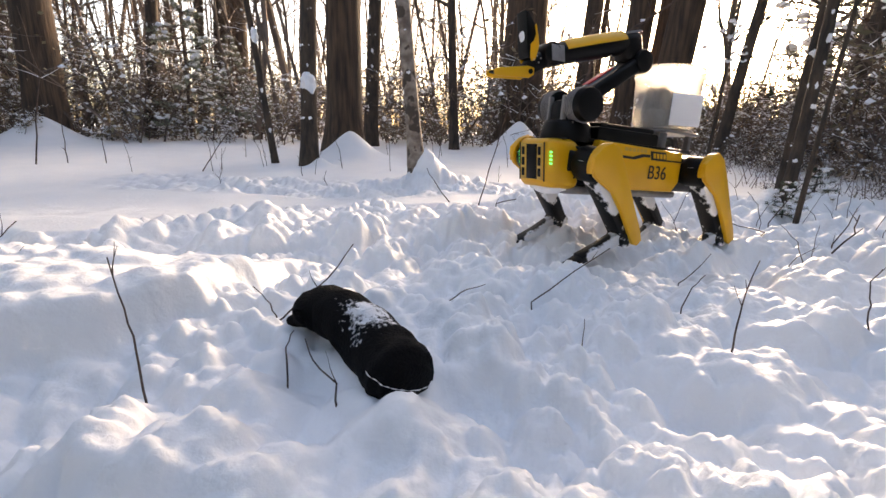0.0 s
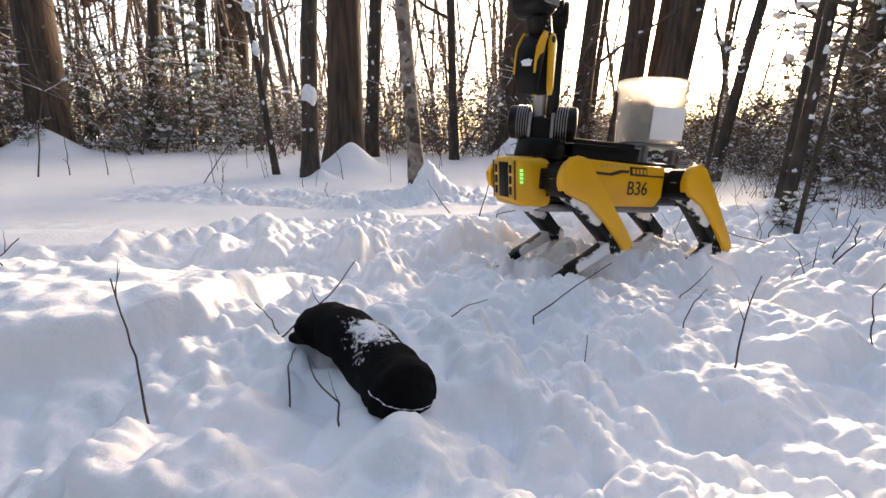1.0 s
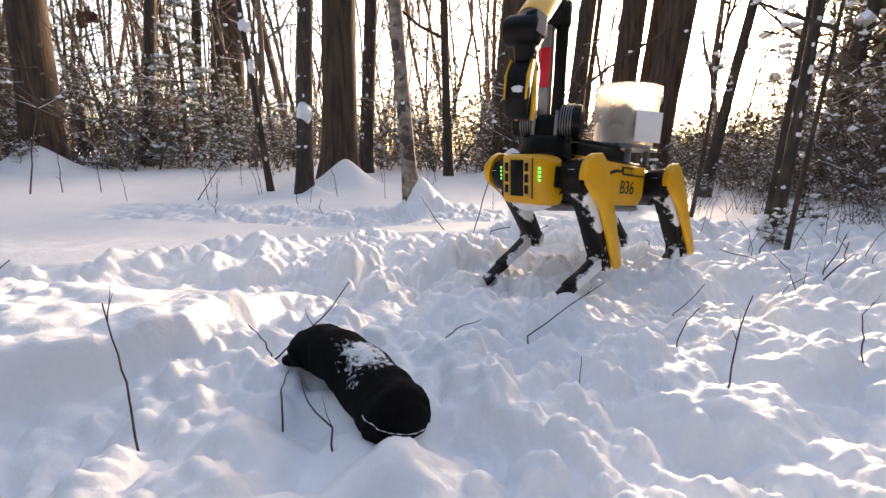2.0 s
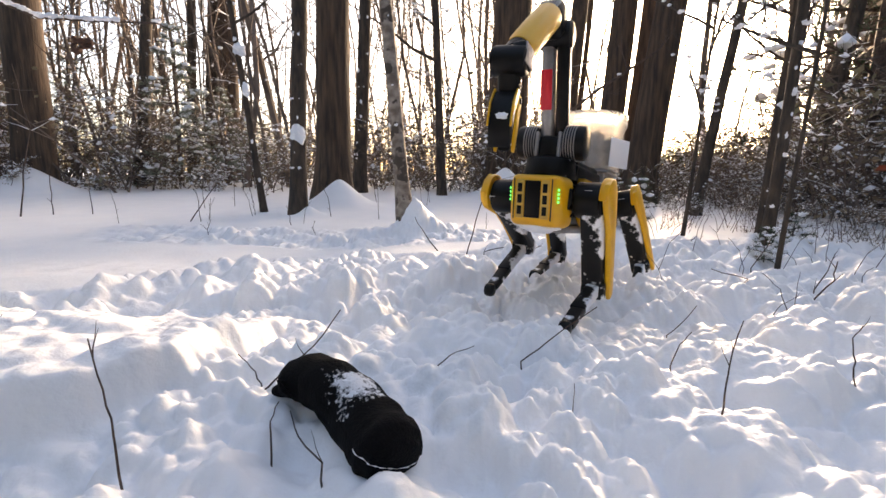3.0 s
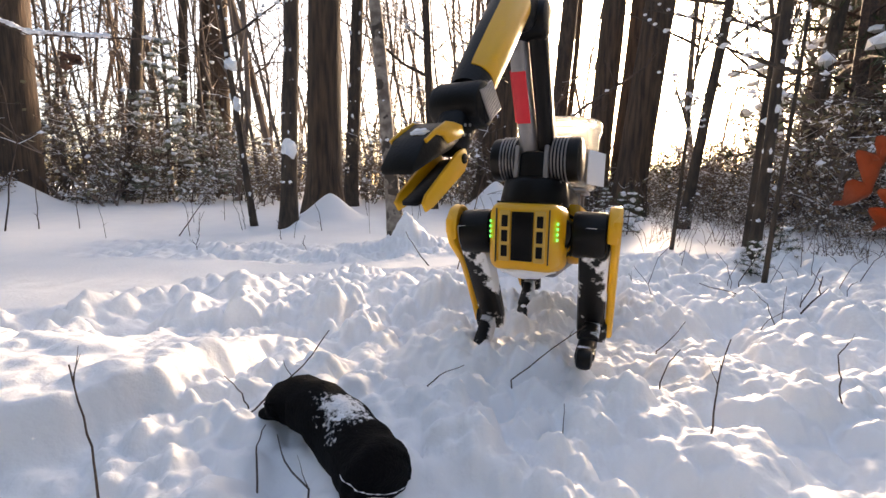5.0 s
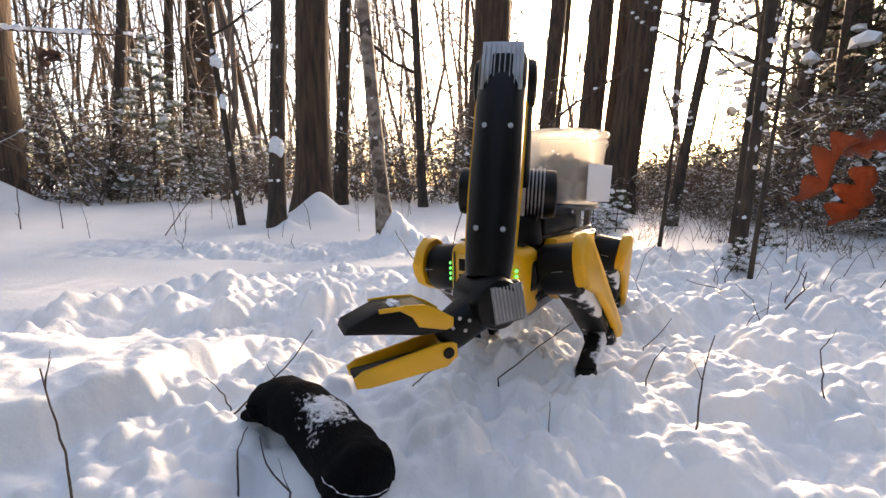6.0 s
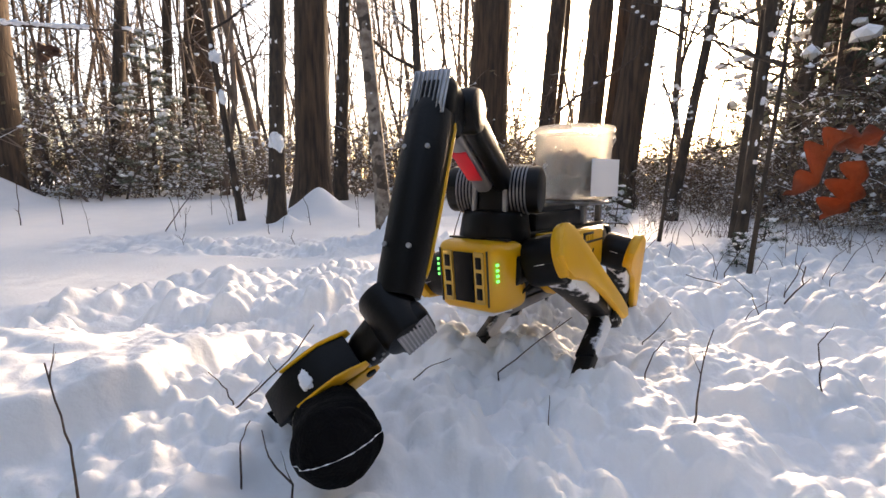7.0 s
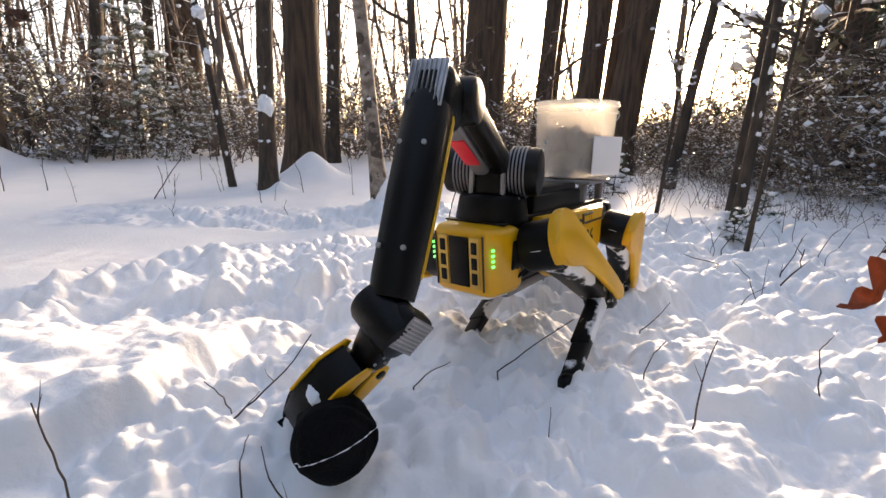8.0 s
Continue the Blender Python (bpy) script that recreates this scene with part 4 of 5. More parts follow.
def build_torso():
    g = Geo().box((0.78, 0.17, 0.15), (-0.02, 0, -0.012), 0.03, 3)
    g.box((0.10, 0.19, 0.11), (0.298, 0, 0), 0.02).box((0.10, 0.19, 0.11), (-0.298, 0, 0), 0.02)
    part("chassis", g, BLACK, robot)
    part("belly_pan", Geo().box((0.62, 0.15, 0.03), (0.02, 0, -0.10), 0.012), GREY, robot, "pale belly pan caked with snow")
    for sy in (1, -1):
        out = [(-0.235, 0.066), (0.235, 0.078), (0.245, 0.05), (0.21, -0.06), (0.16, -0.088), (-0.20, -0.088), (-0.235, -0.05)]
        p = part("side_panel", Geo().plate(out, 0.035, (0, sy * 0.098, 0), 0.008), YELLOW, robot)
        y = sy * 0.1165
        part("stripe", Geo().plate([(0.22, 0.028), (0.05, 0.024), (0.0, 0.036), (-0.035, 0.036), (-0.035, 0.046), (0.01, 0.046), (0.06, 0.033), (0.22, 0.037)], 0.003, (0, y, 0), 0), INK, p, "black trim stripe")
        part("stripe", Geo().box((0.15, 0.003, 0.006), (-0.15, y, 0.030), 0), INK, p, "black trim stripe")
        part("vent", Geo().plate([(-0.045, 0.028), (-0.135, 0.028), (-0.125, 0.060), (-0.035, 0.060)], 0.004, (0, y, 0), 0.001), INK, p, "black vent panel")
        for k in range(4):
            part("vent_bar", Geo().plate([(0, 0), (0.012, 0), (0.016, 0.018), (0.004, 0.018)], 0.004, (-0.125 + k * 0.020, y + sy * 0.002, 0.035), 0), YELLOW, p)
        for k, w in enumerate((0.018, 0.012, 0.016, 0.010, 0.016, 0.014)):
            part("print_bar", Geo().box((w, 0.002, 0.013), (0.10 - k * 0.021, y, 0.058), 0), TAN, p, "faint plain print")
        txt = bpy.data.curves.new("lettering", "FONT")
        txt.body, txt.size, txt.extrude, txt.align_x = "B36", 0.072, 0.0006, "CENTER"
        txt.materials.append(INK)
        t = new("lettering", txt)
        t.parent = p
        t.matrix_basis = Matrix.Translation((-0.09, sy * 0.1175, -0.042)) @ pose(0, 0, 0, 90, 0, 180 if sy > 0 else 0)
        t["label"] = "black lettering B36"
    f = Geo().box((0.115, 0.195, 0.172), (0.375, 0, -0.014), 0.028, 4, taper=(0.90, 0.94))
    face = part("front_panel", f, YELLOW, robot)
    x = 0.4335
    part("dark_opening", Geo().box((0.006, 0.052, 0.118), (x, 0, -0.012), 0.002), LENS, face, "black glossy sensor opening")
    for sy in (1, -1):
        fr = part("sensor_frame", Geo().box((0.007, 0.026, 0.122), (x, sy * 0.042, -0.012), 0.003), TAN, face, "tan sensor frame")
        for z in (0.024, -0.012, -0.048):
            part("sensor_lens", Geo().box((0.006, 0.0165, 0.029), (x + 0.002, sy * 0.042, z), 0.003), LENS, fr)
        part("slot_line", Geo().box((0.004, 0.003, 0.13), (x, sy * 0.063, -0.012), 0), INK, face)
        for k in range(4):
            part("status_light", Geo().box((0.008, 0.0034, 0.0062), (0.4330, sy * 0.081, 0.022 - k * 0.0125), 0.001), LED, face, "glowing green status light")
    part("top_seam", Geo().box((0.02, 0.16, 0.004), (0.37, 0, 0.072), 0), INK, face)
    for ob in (face, *face.children, *(c for k in face.children for c in k.children)):
        for v in ob.data.vertices:
            v.co.x += 0.13 * (v.co.z + 0.014) - 0.9 * max(0.0, abs(v.co.y) - 0.066)
    part("snow_cap", Geo().blob((0.34, 0, -0.095), (0.06, 0.07, 0.025), 0, .3, 3, 2.0), SNOW_BIT, robot, "snow stuck under the front")
    part("rear_panel", Geo().box((0.06, 0.18, 0.15), (-0.405, 0, -0.012), 0.02, 3), BLACK, robot)
    g = Geo().box((0.34, 0.15, 0.062), (0.04, 0, 0.098), 0.012).box((0.30, 0.13, 0.02), (0.04, 0, 0.135), 0.008)
    part("battery_deck", g, BLACK, robot, "flat black box on the back")
    for sy in (1, -1):
        part("back_rail", Geo().box((0.60, 0.018, 0.014), (-0.03, sy * 0.075, 0.075), 0.004), BLACK, robot)
        c = Geo().tube([(0.33, sy * .085, .05), (0.30, sy * .125, .03), (0.285, sy * .13, -.02), (0.31, sy * .10, -.055)], [.005] * 4, 6)
        c.tube([(0.33, sy * .085, .03), (0.315, sy * .115, .01), (0.31, sy * .115, -.03), (0.32, sy * .09, -.06)], [.004] * 4, 6)
        part("cable", c, BLACK, robot, "looped black cable")
    rack = part("bucket_rack", Geo().box((0.22, 0.20, 0.012), (-0.236, 0, 0.144), 0.004), GREY, robot, "pale grey bucket rack")
    for sx in (-0.08, 0.08):
        for sy in (0.07, -0.07):
            part("rack_post", Geo().box((0.022, 0.022, 0.07), (-0.236 + sx, sy, 0.103), 0.004), GREY, rack)


def build_leg(key, sx, sy):
    hip = part("hip", Geo().cyl(0.052, 0.115, (0, 0, 0), "X", n=28).cyl(0.060, 0.085, (0, sy * 0.092, 0), "Y", n=28, bevel=0.01), BLACK, robot)
    thigh = part("thigh", Geo().plate([(0.040, 0.045), (0.052, 0.0), (0.036, -0.12), (0.022, -0.30), (0.018, -0.335), (-0.018, -0.340), (-0.030, -0.30), (-0.034, -0.12), (-0.052, 0.0), (-0.035, 0.045)], 0.074, (0, -sy * 0.006, 0), 0.016).cyl(0.034, 0.080, (0, 0, -THIGH), "Y"), SNOWY_BLACK, robot, "black upper leg caked with snow")
    out = [(0.040, 0.066), (0.058, 0.040), (0.060, 0.0), (0.040, -0.045), (0.016, -0.095), (0.006, -0.18), (0.004, -0.27), (0.006, -0.335), (-0.012, -0.358), (-0.040, -0.352), (-0.050, -0.30), (-0.058, -0.18), (-0.068, -0.07), (-0.072, 0.02), (-0.050, 0.062), (-0.01, 0.074)]
    part("leg_guard", Geo().plate(out, 0.022, (0, sy * 0.044, 0), 0.009), YELLOW, thigh, "yellow outer leg guard")
    arc = [radians(a) for a in range(16, 178, 10)]
    cap = Geo().plate([(0.074 * math.cos(a), 0.074 * math.sin(a)) for a in arc] + [(0.063 * math.cos(a), 0.063 * math.sin(a)) for a in arc[::-1]], 0.026, (-0.004, sy * 0.036, 0), 0.006)
    part("hip_cover", cap, YELLOW, thigh, "yellow cover curving over the hip")
    shin = Geo().plate([(0.022, 0.02), (0.030, -0.04), (0.020, -0.16), (0.010, -0.32), (-0.010, -0.325), (-0.012, -0.16), (-0.016, -0.03), (-0.018, 0.02)], 0.044, (0, 0, 0), 0.007)
    shin.box((0.010, 0.048, 0.16), (0.016, 0, -0.13), 0.004)
    s = part("shin", shin, SNOWY_BLACK, robot, "slim black lower leg caked with snow")
    part("foot", Geo().cyl(0.024, 0.036, (0, 0, -SHIN + 0.01), "Y", bevel=0.012), BLACK, s, "round black rubber foot")
    moving[key + "_hip"], moving[key + "_thigh"], moving[key + "_shin"] = hip, thigh, s


def build_arm():
    turret = part("arm_turret", Geo().cyl(0.092, 0.075, (0, 0, -0.088), "Z", n=36, r2=0.08, bevel=0.012).box((0.11, 0.075, 0.11), (0, 0, -0.035), 0.02), BLACK, robot, "round black arm turret")
    for sy in (1, -1):
        part("shoulder_motor", Geo().cyl(0.057, 0.075, (0, sy * 0.078, 0), "Y", n=36, bevel=0.010), BLACK, turret, "round black shoulder motor")
        for k in range(5):
            part("cooling_ring", Geo().cyl(0.0605, 0.0035, (0, sy * (0.050 + k * 0.0085), 0), "Y", n=36, bevel=0.001), GREY, turret, "grey cooling ring")
    part("yoke", Geo().box((0.075, 0.15, 0.012), (0.0, 0, -0.062), 0.005).box((0.02, 0.012, 0.10), (0.05, 0.038, -0.02), 0.004).box((0.02, 0.012, 0.10), (0.05, -0.038, -0.02), 0.004), GREY, turret)
    moving["turret"] = turret
    up = part("upper_arm", Geo().box((UPPER + 0.02, 0.040, 0.052), (UPPER / 2, 0.030, 0), 0.014, 3).cyl(0.042, 0.112, (UPPER, 0.0, 0), "Y", n=32, bevel=0.012), BLACK, robot, "black upper arm link")
    grey = part("grey_link", Geo().box((UPPER - 0.01, 0.044, 0.050), (UPPER / 2 - 0.01, -0.016, -0.004), 0.016, 3), GREY, up, "grey metal arm link")
    part("red_label", Geo().box((0.125, 0.034, 0.004), (UPPER * 0.52, -0.016, -0.0292), 0.001), RED, grey, "bright red label strip")
    part("red_label", Geo().box((0.125, 0.004, 0.036), (UPPER * 0.52, -0.0382, -0.004), 0.001), RED, grey, "bright red label strip")
    moving["upper"] = up
    el = part("elbow", Geo().box((0.092, 0.080, 0.10), (0.028, 0, 0.055), 0.026, 4), BLACK, robot, "bulky black elbow housing")
    g = Geo()
    g.box((0.082, 0.066, 0.002), (0.026, 0, 0.1035), 0.001)
    part("heat_sink", g, FIN, el, "bare-metal heat sink plate")
    for k in range(8):
        part("cooling_fin", Geo().box((0.075, 0.0018, 0.006), (0.026, (k - 3.5) * 0.0082, 0.106), 0.0006, 1), FIN, el)
    moving["elbow"] = el
    fore = part("forearm", Geo().tube([(0.04, 0, 0), (0.06, 0, 0), (0.20, 0, 0), (FORE - 0.06, 0, 0), (FORE - 0.03, 0, 0)], [0.034, 0.040, 0.040, 0.037, 0.034], 32), BLACK, robot, "black forearm tube")
    half = [(math.cos(a), math.sin(a)) for a in np.linspace(0.2, math.pi - 0.2, 20)]
    sh = Geo()
    rows = [(0.065, 0.0425), (0.075, 0.0445), (0.22, 0.044), (FORE - 0.08, 0.0415), (FORE - 0.065, 0.039)]
    vs = [(x, r * c, r * s) for x, r in rows for c, s in half] + [(x, (r - .004) * c, (r - .004) * s) for x, r in rows for c, s in half]
    nn, n = len(half), len(rows) * len(half)
    fs = []
    for i in range(len(rows) - 1):
        for k in range(nn - 1):
            a, b = i * nn + k, (i + 1) * nn + k
            fs += [(a, a + 1, b + 1, b), (n + a, n + b, n + b + 1, n + a + 1)]
        for k in (0, nn - 1):
            a, b = i * nn + k, (i + 1) * nn + k
            fs.append((a, b, n + b, n + a))
    for i in (0, len(rows) - 1):
        fs += [(i * nn + k, i * nn + k + 1, n + i * nn + k + 1, n + i * nn + k) for k in range(nn - 1)]
    part("forearm_shell", sh.add(vs, fs), YELLOW, fore, "yellow half shell")
    for x, y in ((0.13, 0.02), (0.13, -0.02), (FORE - 0.1, 0.02), (FORE - 0.1, -0.02)):
        part("screw", Geo().cyl(0.004, 0.004, (x, y, -0.0355), "Z", n=10, bevel=0), FIN, fore)
    moving["fore"] = fore
    hd = part("wrist", Geo().cyl(0.052, 0.125, (0, 0, 0), "Y", n=32, bevel=0.014).box((0.13, 0.084, 0.080), (0.052, 0, -0.034), 0.028, 4, turn=(0, 28, 0), taper=(0.9, 0.85)), BLACK, robot, "round black wrist housing")
    sink = Matrix.Translation((-0.014, 0.0565, 0.002)) @ Vector((-0.06, 0.96, 0.16)).to_track_quat("Z", "X").to_matrix().to_4x4()
    part("motor_housing", Geo().box((0.082, 0.084, 0.05), (0, 0, -0.017), 0.014, 3).moved(sink), BLACK, hd)
    part("heat_sink", Geo().box((0.070, 0.072, 0.003), (0, 0, 0.0088), 0.001).moved(sink), GREY, hd, "bare-metal heat sink plate")
    for k in range(9):
        part("cooling_fin", Geo().box((0.066, 0.0030, 0.003), (0, (k - 4) * 0.0080, 0.0112), 0.0006, 1).moved(sink), FIN, hd)
    jaw = part("lower_jaw", Geo().box((0.19, 0.056, 0.020), (0.19, 0, -0.092), 0.008, taper=(0.75, 0.5)), BLACK, hd, "black lower gripper jaw")
    for sy in (1, -1):
        part("jaw_plate", Geo().plate([(0.085, -0.010), (0.12, -0.006), (0.27, -0.026), (0.288, -0.036), (0.284, -0.056), (0.26, -0.060), (0.11, -0.056), (0.085, -0.040)], 0.008, (0, sy * 0.032, -0.052), 0.003), YELLOW, hd, "yellow gripper side plate")
        part("pivot", Geo().cyl(0.011, 0.006, (0.105, sy * 0.037, -0.080), "Y", n=16, bevel=0.001), BLACK, hd)
    for x, z in ((0.05, 0.012), (0.07, 0.02), (0.06, -0.006), (0.085, 0.004)):
        part("screw", Geo().cyl(0.0035, 0.003, (x + .01, 0.0425, z - .035), "Y", n=10, bevel=0), FIN, hd)
    moving["hand"] = hd
    fg = part("finger", Geo().plate([(0, 0.016), (0.05, 0.036), (0.13, 0.025), (0.185, -0.010), (0.188, -0.024), (0.12, -0.022), (0.04, -0.022), (0, -0.014)], 0.076, (0, 0, 0), 0.006), BLACK, robot, "black upper gripper finger")
    for sy in (1, -1):
        part("finger_plate", Geo().plate([(-0.012, 0.016), (0.02, 0.030), (0.05, 0.039), (0.09, 0.035), (0.135, 0.026), (0.132, 0.018), (0.095, 0.024), (0.07, 0.014), (0.055, -0.004), (0.0, -0.008), (-0.014, -0.002)], 0.007, (0, sy * 0.0400, 0), 0.003), YELLOW, fg, "yellow finger side plate")
    part("snow_lump", Geo().blob((0.09, 0, -0.012), (0.035, 0.028, 0.014), 0, .4, 2, 4), SNOW_BIT, fg, "white snow packed in the gripper")
    part("snow_lump", Geo().blob((0.10, 0.008, 0.031), (0.012, 0.020, 0.007), 0, .5, 3, 7), SNOW_BIT, fg, "white snow lying on the finger")
    moving["finger"] = fg


build_torso()
for leg in LEGS:
    build_leg(*leg)
build_arm()
for key in ("hand", "finger"):
    for ob in (moving[key], *moving[key].children):
        for v in ob.data.vertices:
            v.co *= 0.75


def build_bucket():
    root = thing("bucket", "milky white plastic bucket with a blank label, on the robot's back", "bucket")
    prof = [(0.0, 0.0), (0.112, 0.0), (0.118, 0.006), (0.1265, 0.205), (0.133, 0.207), (0.133, 0.213), (0.1275, 0.215), (0.128, 0.224), (0.133, 0.226), (0.133, 0.232), (0.130, 0.241), (0.126, 0.241), (0.1225, 0.20), (0.114, 0.008), (0.0, 0.004)]
    n = 48
    g = Geo()
    vs = [(r * math.cos(2 * math.pi * k / n), r * math.sin(2 * math.pi * k / n), z) for r, z in prof[1:-1] for k in range(n)]
    m = len(prof) - 2
    fs = [(i * n + k, i * n + (k + 1) % n, (i + 1) * n + (k + 1) % n, (i + 1) * n + k) for i in range(m - 1) for k in range(n)]
    fs += [tuple(range(n))[::-1], tuple((m - 1) * n + k for k in range(n))]
    part("shell", g.add(vs, fs), BUCKET, root)
    rnd = random.Random(4)
    c = Geo()
    for _ in range(26):
        a, r = rnd.uniform(0, 6.28), rnd.uniform(0.02, .078)
        c.blob((r * math.cos(a), r * math.sin(a), rnd.uniform(.045, .125)), (rnd.uniform(.03, .05), rnd.uniform(.03, .05), rnd.uniform(.03, .045)), 0, .5, 2, rnd.random() * 9)
    part("contents", c, CONTENT, root, "brown stuff showing through the plastic")
    a = radians(66)
    flat = Matrix.Translation((0.130 * math.cos(a), 0.130 * math.sin(a), 0.075)) @ pose(0, 0, 0, 0, 0, 66)
    part("label_sheet", Geo().box((0.003, 0.125, 0.118), (0, 0.012, 0), 0.001).moved(flat), PAPER, root, "blank white card taped to the bucket")
    h = Geo().tube([(0.134 * math.cos(a), 0.134 * math.sin(a), 0.205 - 0.055 * math.sin(a - 1.9)) for a in np.linspace(1.9, 1.9 + math.pi, 18)], [.0022] * 18, 6)
    part("handle", h, FIN, root, "thin wire handle")
    return root


bucket = build_bucket()

# ---- how everything moves ----
# seconds | body x y z, yaw, nose up, roll | four legs: spread, thigh back, shin ahead | arm: yaw, upper, fore | wrist: bearing, rise, roll | forearm roll | finger
ROBOT_ROWS = [
    (0, 0.687, 1.84, 0.352, -150.5, 4.4, 1.4, -5, 39, 67, 5, 37, 63, -1, 35, 71, -5, 37, 60, -5, 146, -16, -5, -3, 0, 0, 85),
    (0.5, 0.626, 1.819, 0.344, -150.4, 3.3, -0.3, -1, 44, 68, -1, 43, 64, 3, 38, 71, -13, 43, 72, 27, 124, -22, 16, -38, 0, 0, 80),
    (1, 0.595, 1.798, 0.341, -152.9, 3.6, 0.7, 1, 47, 64, -5, 46, 65, 3, 41, 70, -13, 46, 69, 45, 80, -22, 20, -90, 0, 0, 12),
    (1.5, 0.596, 1.821, 0.417, -147.1, 3.5, 0.8, 2, 36, 60, -2, 37, 54, 4, 30, 62, -14, 38, 67, 38, 84, -31, 20, -90, 0, 0, 5),
    (2.8, 0.582, 1.836, 0.391, -126.1, 5.7, -0.3, 2, 19, 79, 6, 47, 65, 9, 30, 65, -14, 40, 55, 4, 75, -38, 10, -75, 0, -45, 5),
    (3, 0.562, 1.838, 0.405, -122.9, 5.9, -1.6, 1, 19, 76, -1, 54, 63, 13, 29, 61, 2, 36, 77, 2, 74, -39, 9, -77, 0, -45, 5),
    (3.5, 0.584, 1.726, 0.411, -115.2, 6.8, -1.5, -12, 28, 81, -8, 49, 59, 6, 38, 64, -7, 32, 73, -18, 77, -39, -2, -75, 0, -45, 5),
    (4, 0.482, 1.652, 0.418, -115.1, 7.0, -1.8, -7, 43, 66, -6, 14, 62, 12, 45, 57, -10, 40, 70, -13, 72, -40, 4, -74, 0, -45, 5),
    (4.5, 0.421, 1.557, 0.426, -111.4, 5.8, -0.8, -4, 22, 99, -5, 21, 60, -8, 49, 54, -12, 42, 72, -14, 70, -40, 5, -54, 0, -45, 5),
    (5.8, 0.413, 1.39, 0.316, -120.9, 2.2, -1.0, 6, 50, 73, -5, 48, 55, -2, 39, 61, 1, 49, 56, 16, 36, -74, -38, -8, 0, -180, 13),
    (6, 0.402, 1.378, 0.318, -122.6, 0.9, -1.4, 11, 48, 76, -7, 48, 55, -7, 49, 57, 1, 48, 55, 18, 36, -73, -38, -7, 0, -180, 13),
    (6.5, 0.405, 1.389, 0.314, -127.4, 1.1, -2.1, 16, 53, 72, -22, 60, 72, -4, 42, 60, 1, 48, 55, 15, 28, -71, -41, -4, 0, -180, 1),
    (7, 0.41, 1.38, 0.314, -129.2, 0.7, 0.5, 15, 53, 71, -22, 61, 72, -13, 42, 60, 1, 49, 56, 13, 25, -66, -37, -33, -45, -180, 4),
    (8, 0.406, 1.4, 0.34, -130.1, 1.3, 0.6, 15, 54, 68, -22, 62, 70, -10, 43, 57, 1, 48, 54, 14, 23, -65, -44, -46, -45, -180, 4)]


def state(t):
    """The robot's numbers at t, by a smooth curve through the rows that never overshoots."""
    a = np.array(ROBOT_ROWS, float)
    ts, v = a[:, 0], a[:, 1:]
    d = np.diff(v, axis=0) / np.diff(ts)[:, None]
    s = np.zeros_like(v)
    same = d[:-1] * d[1:] > 0
    s[1:-1] = np.where(same, 2 * d[:-1] * d[1:] / np.where(same, d[:-1] + d[1:], 1), 0)
    i = int(np.clip(np.searchsorted(ts, t, "right") - 1, 0, len(ts) - 2))
    h = ts[i + 1] - ts[i]
    q = (t - ts[i]) / h
    return ((2 * q**3 - 3 * q**2 + 1) * v[i] + (q**3 - 2 * q**2 + q) * h * s[i] + (3 * q**2 - 2 * q**3) * v[i + 1] + (q**3 - q**2) * h * s[i + 1])


def body_pose(v):
    return pose(*v[:3]) @ pose(0, 0, 0, 0, 0, v[3]) @ pose(0, 0, 0, 0, -v[4], 0) @ pose(0, 0, 0, v[5], 0, 0)


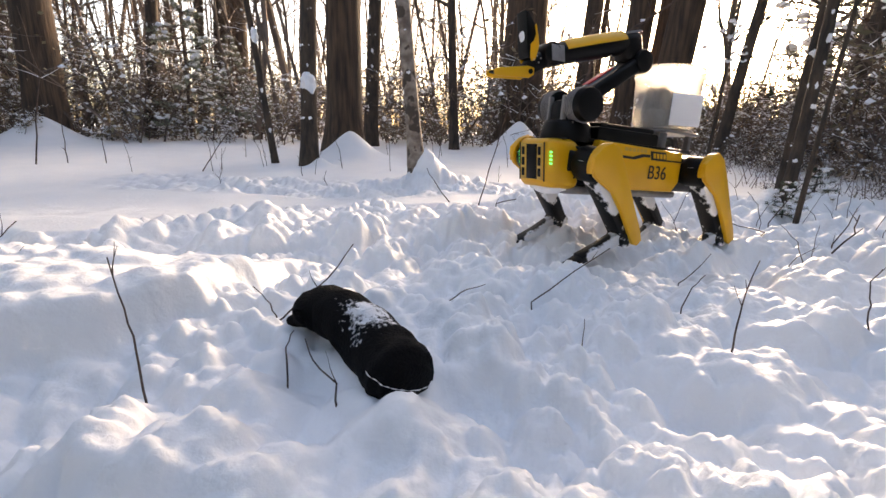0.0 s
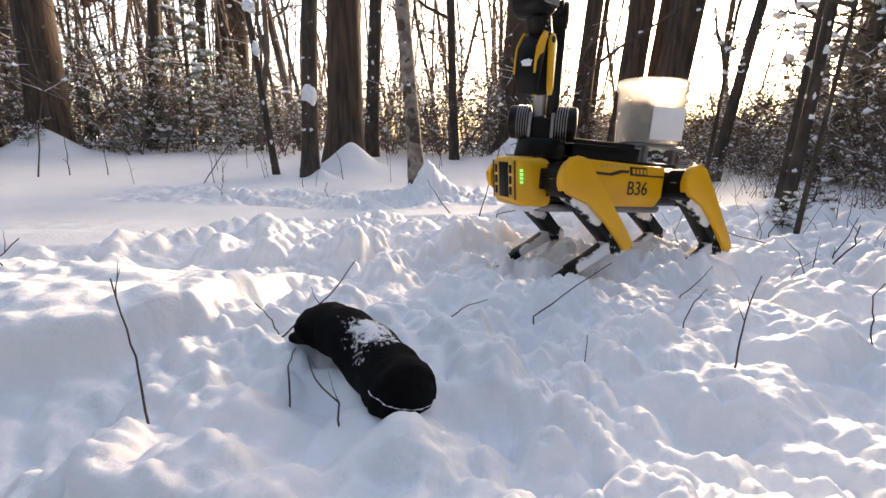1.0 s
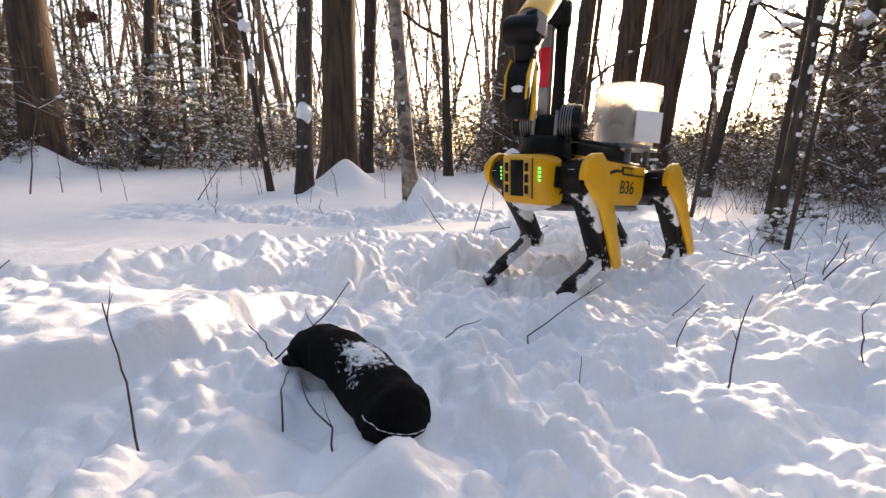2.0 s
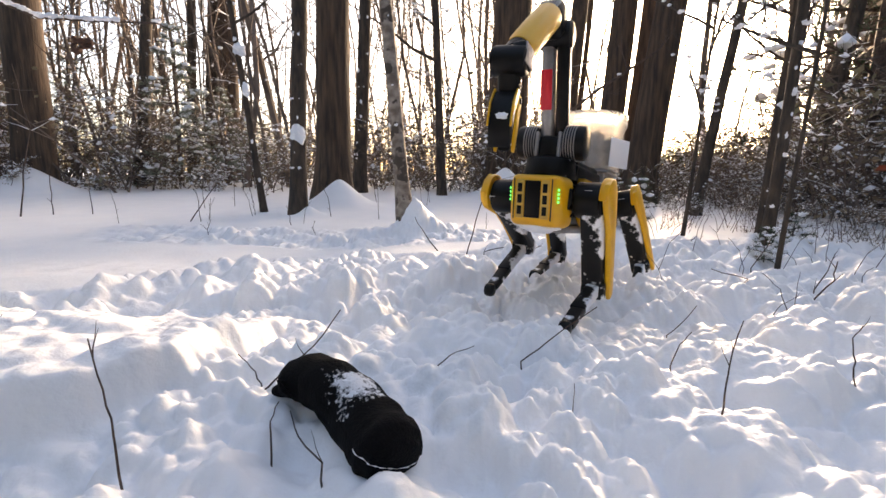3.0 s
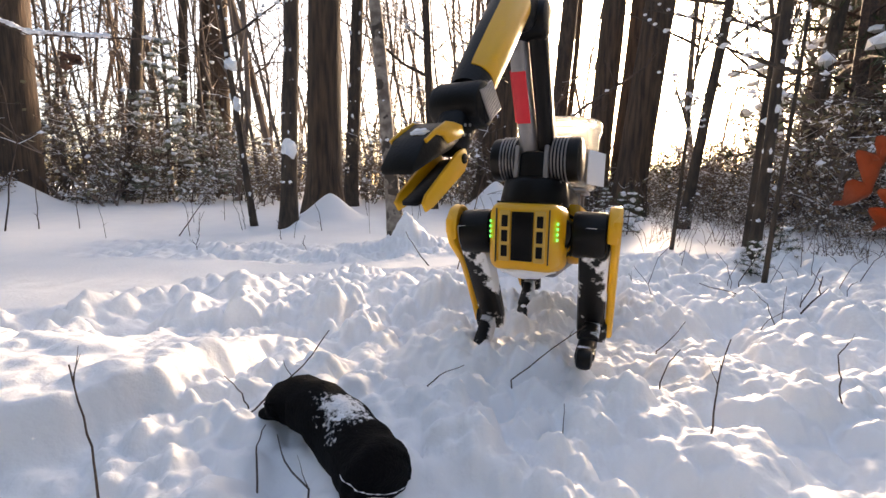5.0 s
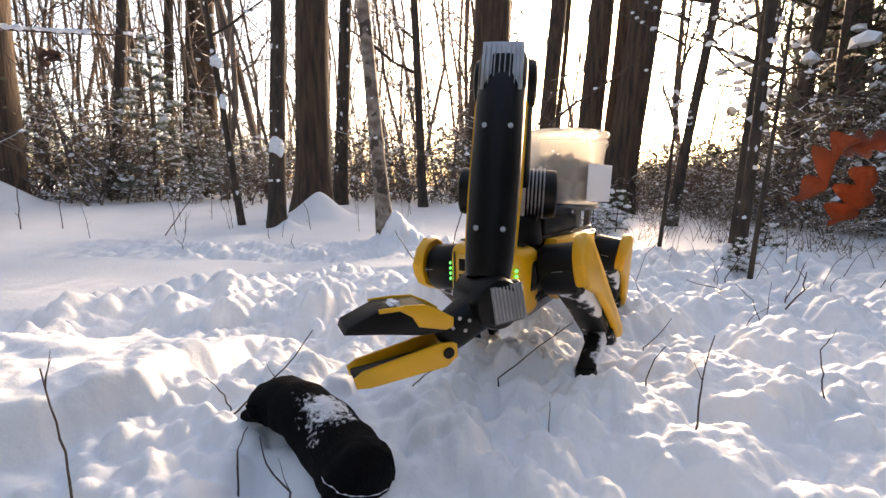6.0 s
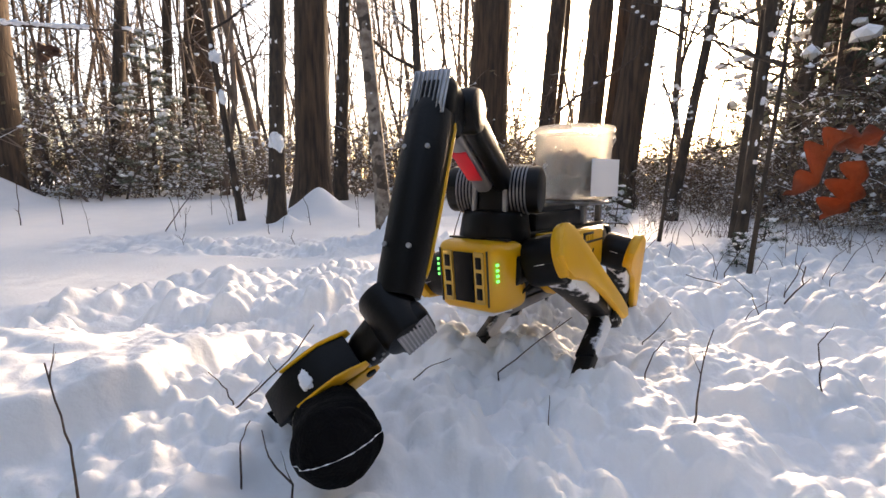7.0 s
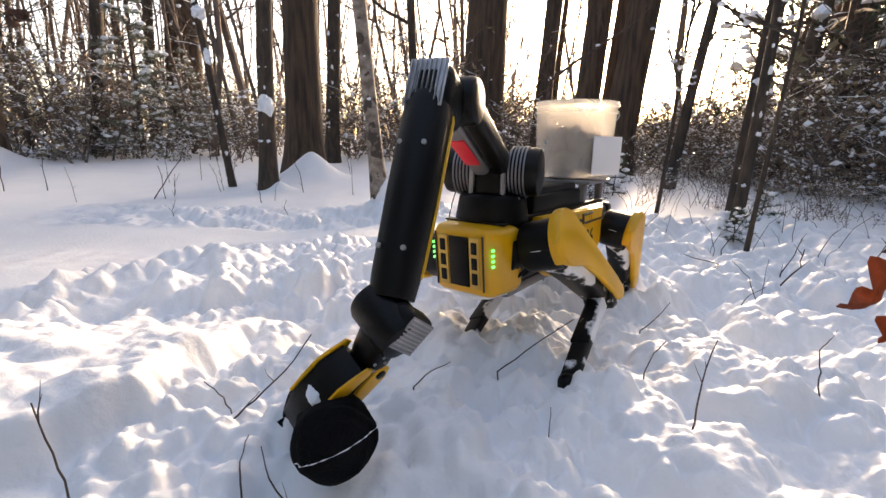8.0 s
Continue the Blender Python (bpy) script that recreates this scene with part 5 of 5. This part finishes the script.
def part_poses(v):
    out = {}
    for k, (key, sx, sy) in enumerate(LEGS):
        spread, back_, ahead = v[6 + 3 * k:9 + 3 * k]
        root = pose(sx * 0.2978, sy * 0.055, 0, spread * sy, 0, 0)
        out[key + "_hip"] = root
        out[key + "_thigh"] = root @ pose(0, sy * 0.111, 0, 0, back_, 0)
        a = radians(back_)
        out[key + "_shin"] = root @ pose(-THIGH * math.sin(a), sy * 0.111, -THIGH * math.cos(a), 0, -ahead, 0)
    yaw, up, fore = v[18:21]
    base = pose(0.292, 0, 0.188) @ pose(0, 0, 0, 0, 0, yaw)
    out["turret"] = base
    out["upper"] = base @ pose(0, 0, 0, 0, -up, 0)
    u = radians(up)
    el = base @ pose(UPPER * math.cos(u), 0, UPPER * math.sin(u), 0, -fore, 0)
    out["elbow"] = el
    out["fore"] = el @ pose(0, 0, 0.075, v[24], 0, 0)
    wrist = (el @ Vector((FORE, 0, 0.075)))
    out["hand"] = Matrix.Translation(wrist) @ pose(0, 0, 0, 0, 0, v[21]) @ pose(0, 0, 0, 0, -v[22], 0) @ pose(0, 0, 0, v[23], 0, 0)
    out["finger"] = out["hand"] @ pose(0.08, 0, -0.018, 0, -v[25], 0)
    return out


# the bundle once gripped: seconds, its round end, and a point along it towards the gripper
GRIPPED_ROWS = [(7.0, (-0.069, 0.544, 0.189), (-0.115, 0.672, 0.182)), (8.0, (-0.083, 0.597, 0.208), (-0.119, 0.72, 0.181))]
BUNDLE_END, BUNDLE_MID = Vector((0.073, -0.081, 0.014)), Vector((-0.016, 0.036, 0.045))


def gripped(end, hold, spin):
    turn = (BUNDLE_MID - BUNDLE_END).rotation_difference(Vector(hold) - Vector(end)).to_matrix().to_4x4()
    turn = turn @ Matrix.Rotation(radians(spin), 4, BUNDLE_MID - BUNDLE_END)
    return Matrix.Translation(end) @ turn @ Matrix.Translation(-BUNDLE_END)


def motions():
    times = [round(0.1 * k, 1) for k in range(81)]
    states = [state(t) for t in times]
    walk(robot, [(t, body_pose(v)) for t, v in zip(times, states)])
    poses = [part_poses(v) for v in states]
    for key, ob in moving.items():
        walk(ob, [(t, p[key]) for t, p in zip(times, poses)])
    walk(bucket, [(t, body_pose(v) @ pose(-0.236, 0, 0.1505)) for t, v in zip(times, states)])
    hung = leaves.matrix_basis.to_translation()
    walk(leaves, [(t, Matrix.Translation(hung + Vector((0.7, -0.7, 0.0)) * s)) for t, s in ((0, 0.028), (3.0, 0.020), (4.5, 0.016), (6.0, 0.002), (7.5, 0.0), (8.0, 0.0))])
    rest = bundle.matrix_basis.copy()
    rows = [(0.0, rest), (6.5, rest), (6.75, rest)]
    walk(bundle, rows + [(t, gripped(end, hold, -35)) for t, end, hold in GRIPPED_ROWS])


motions()
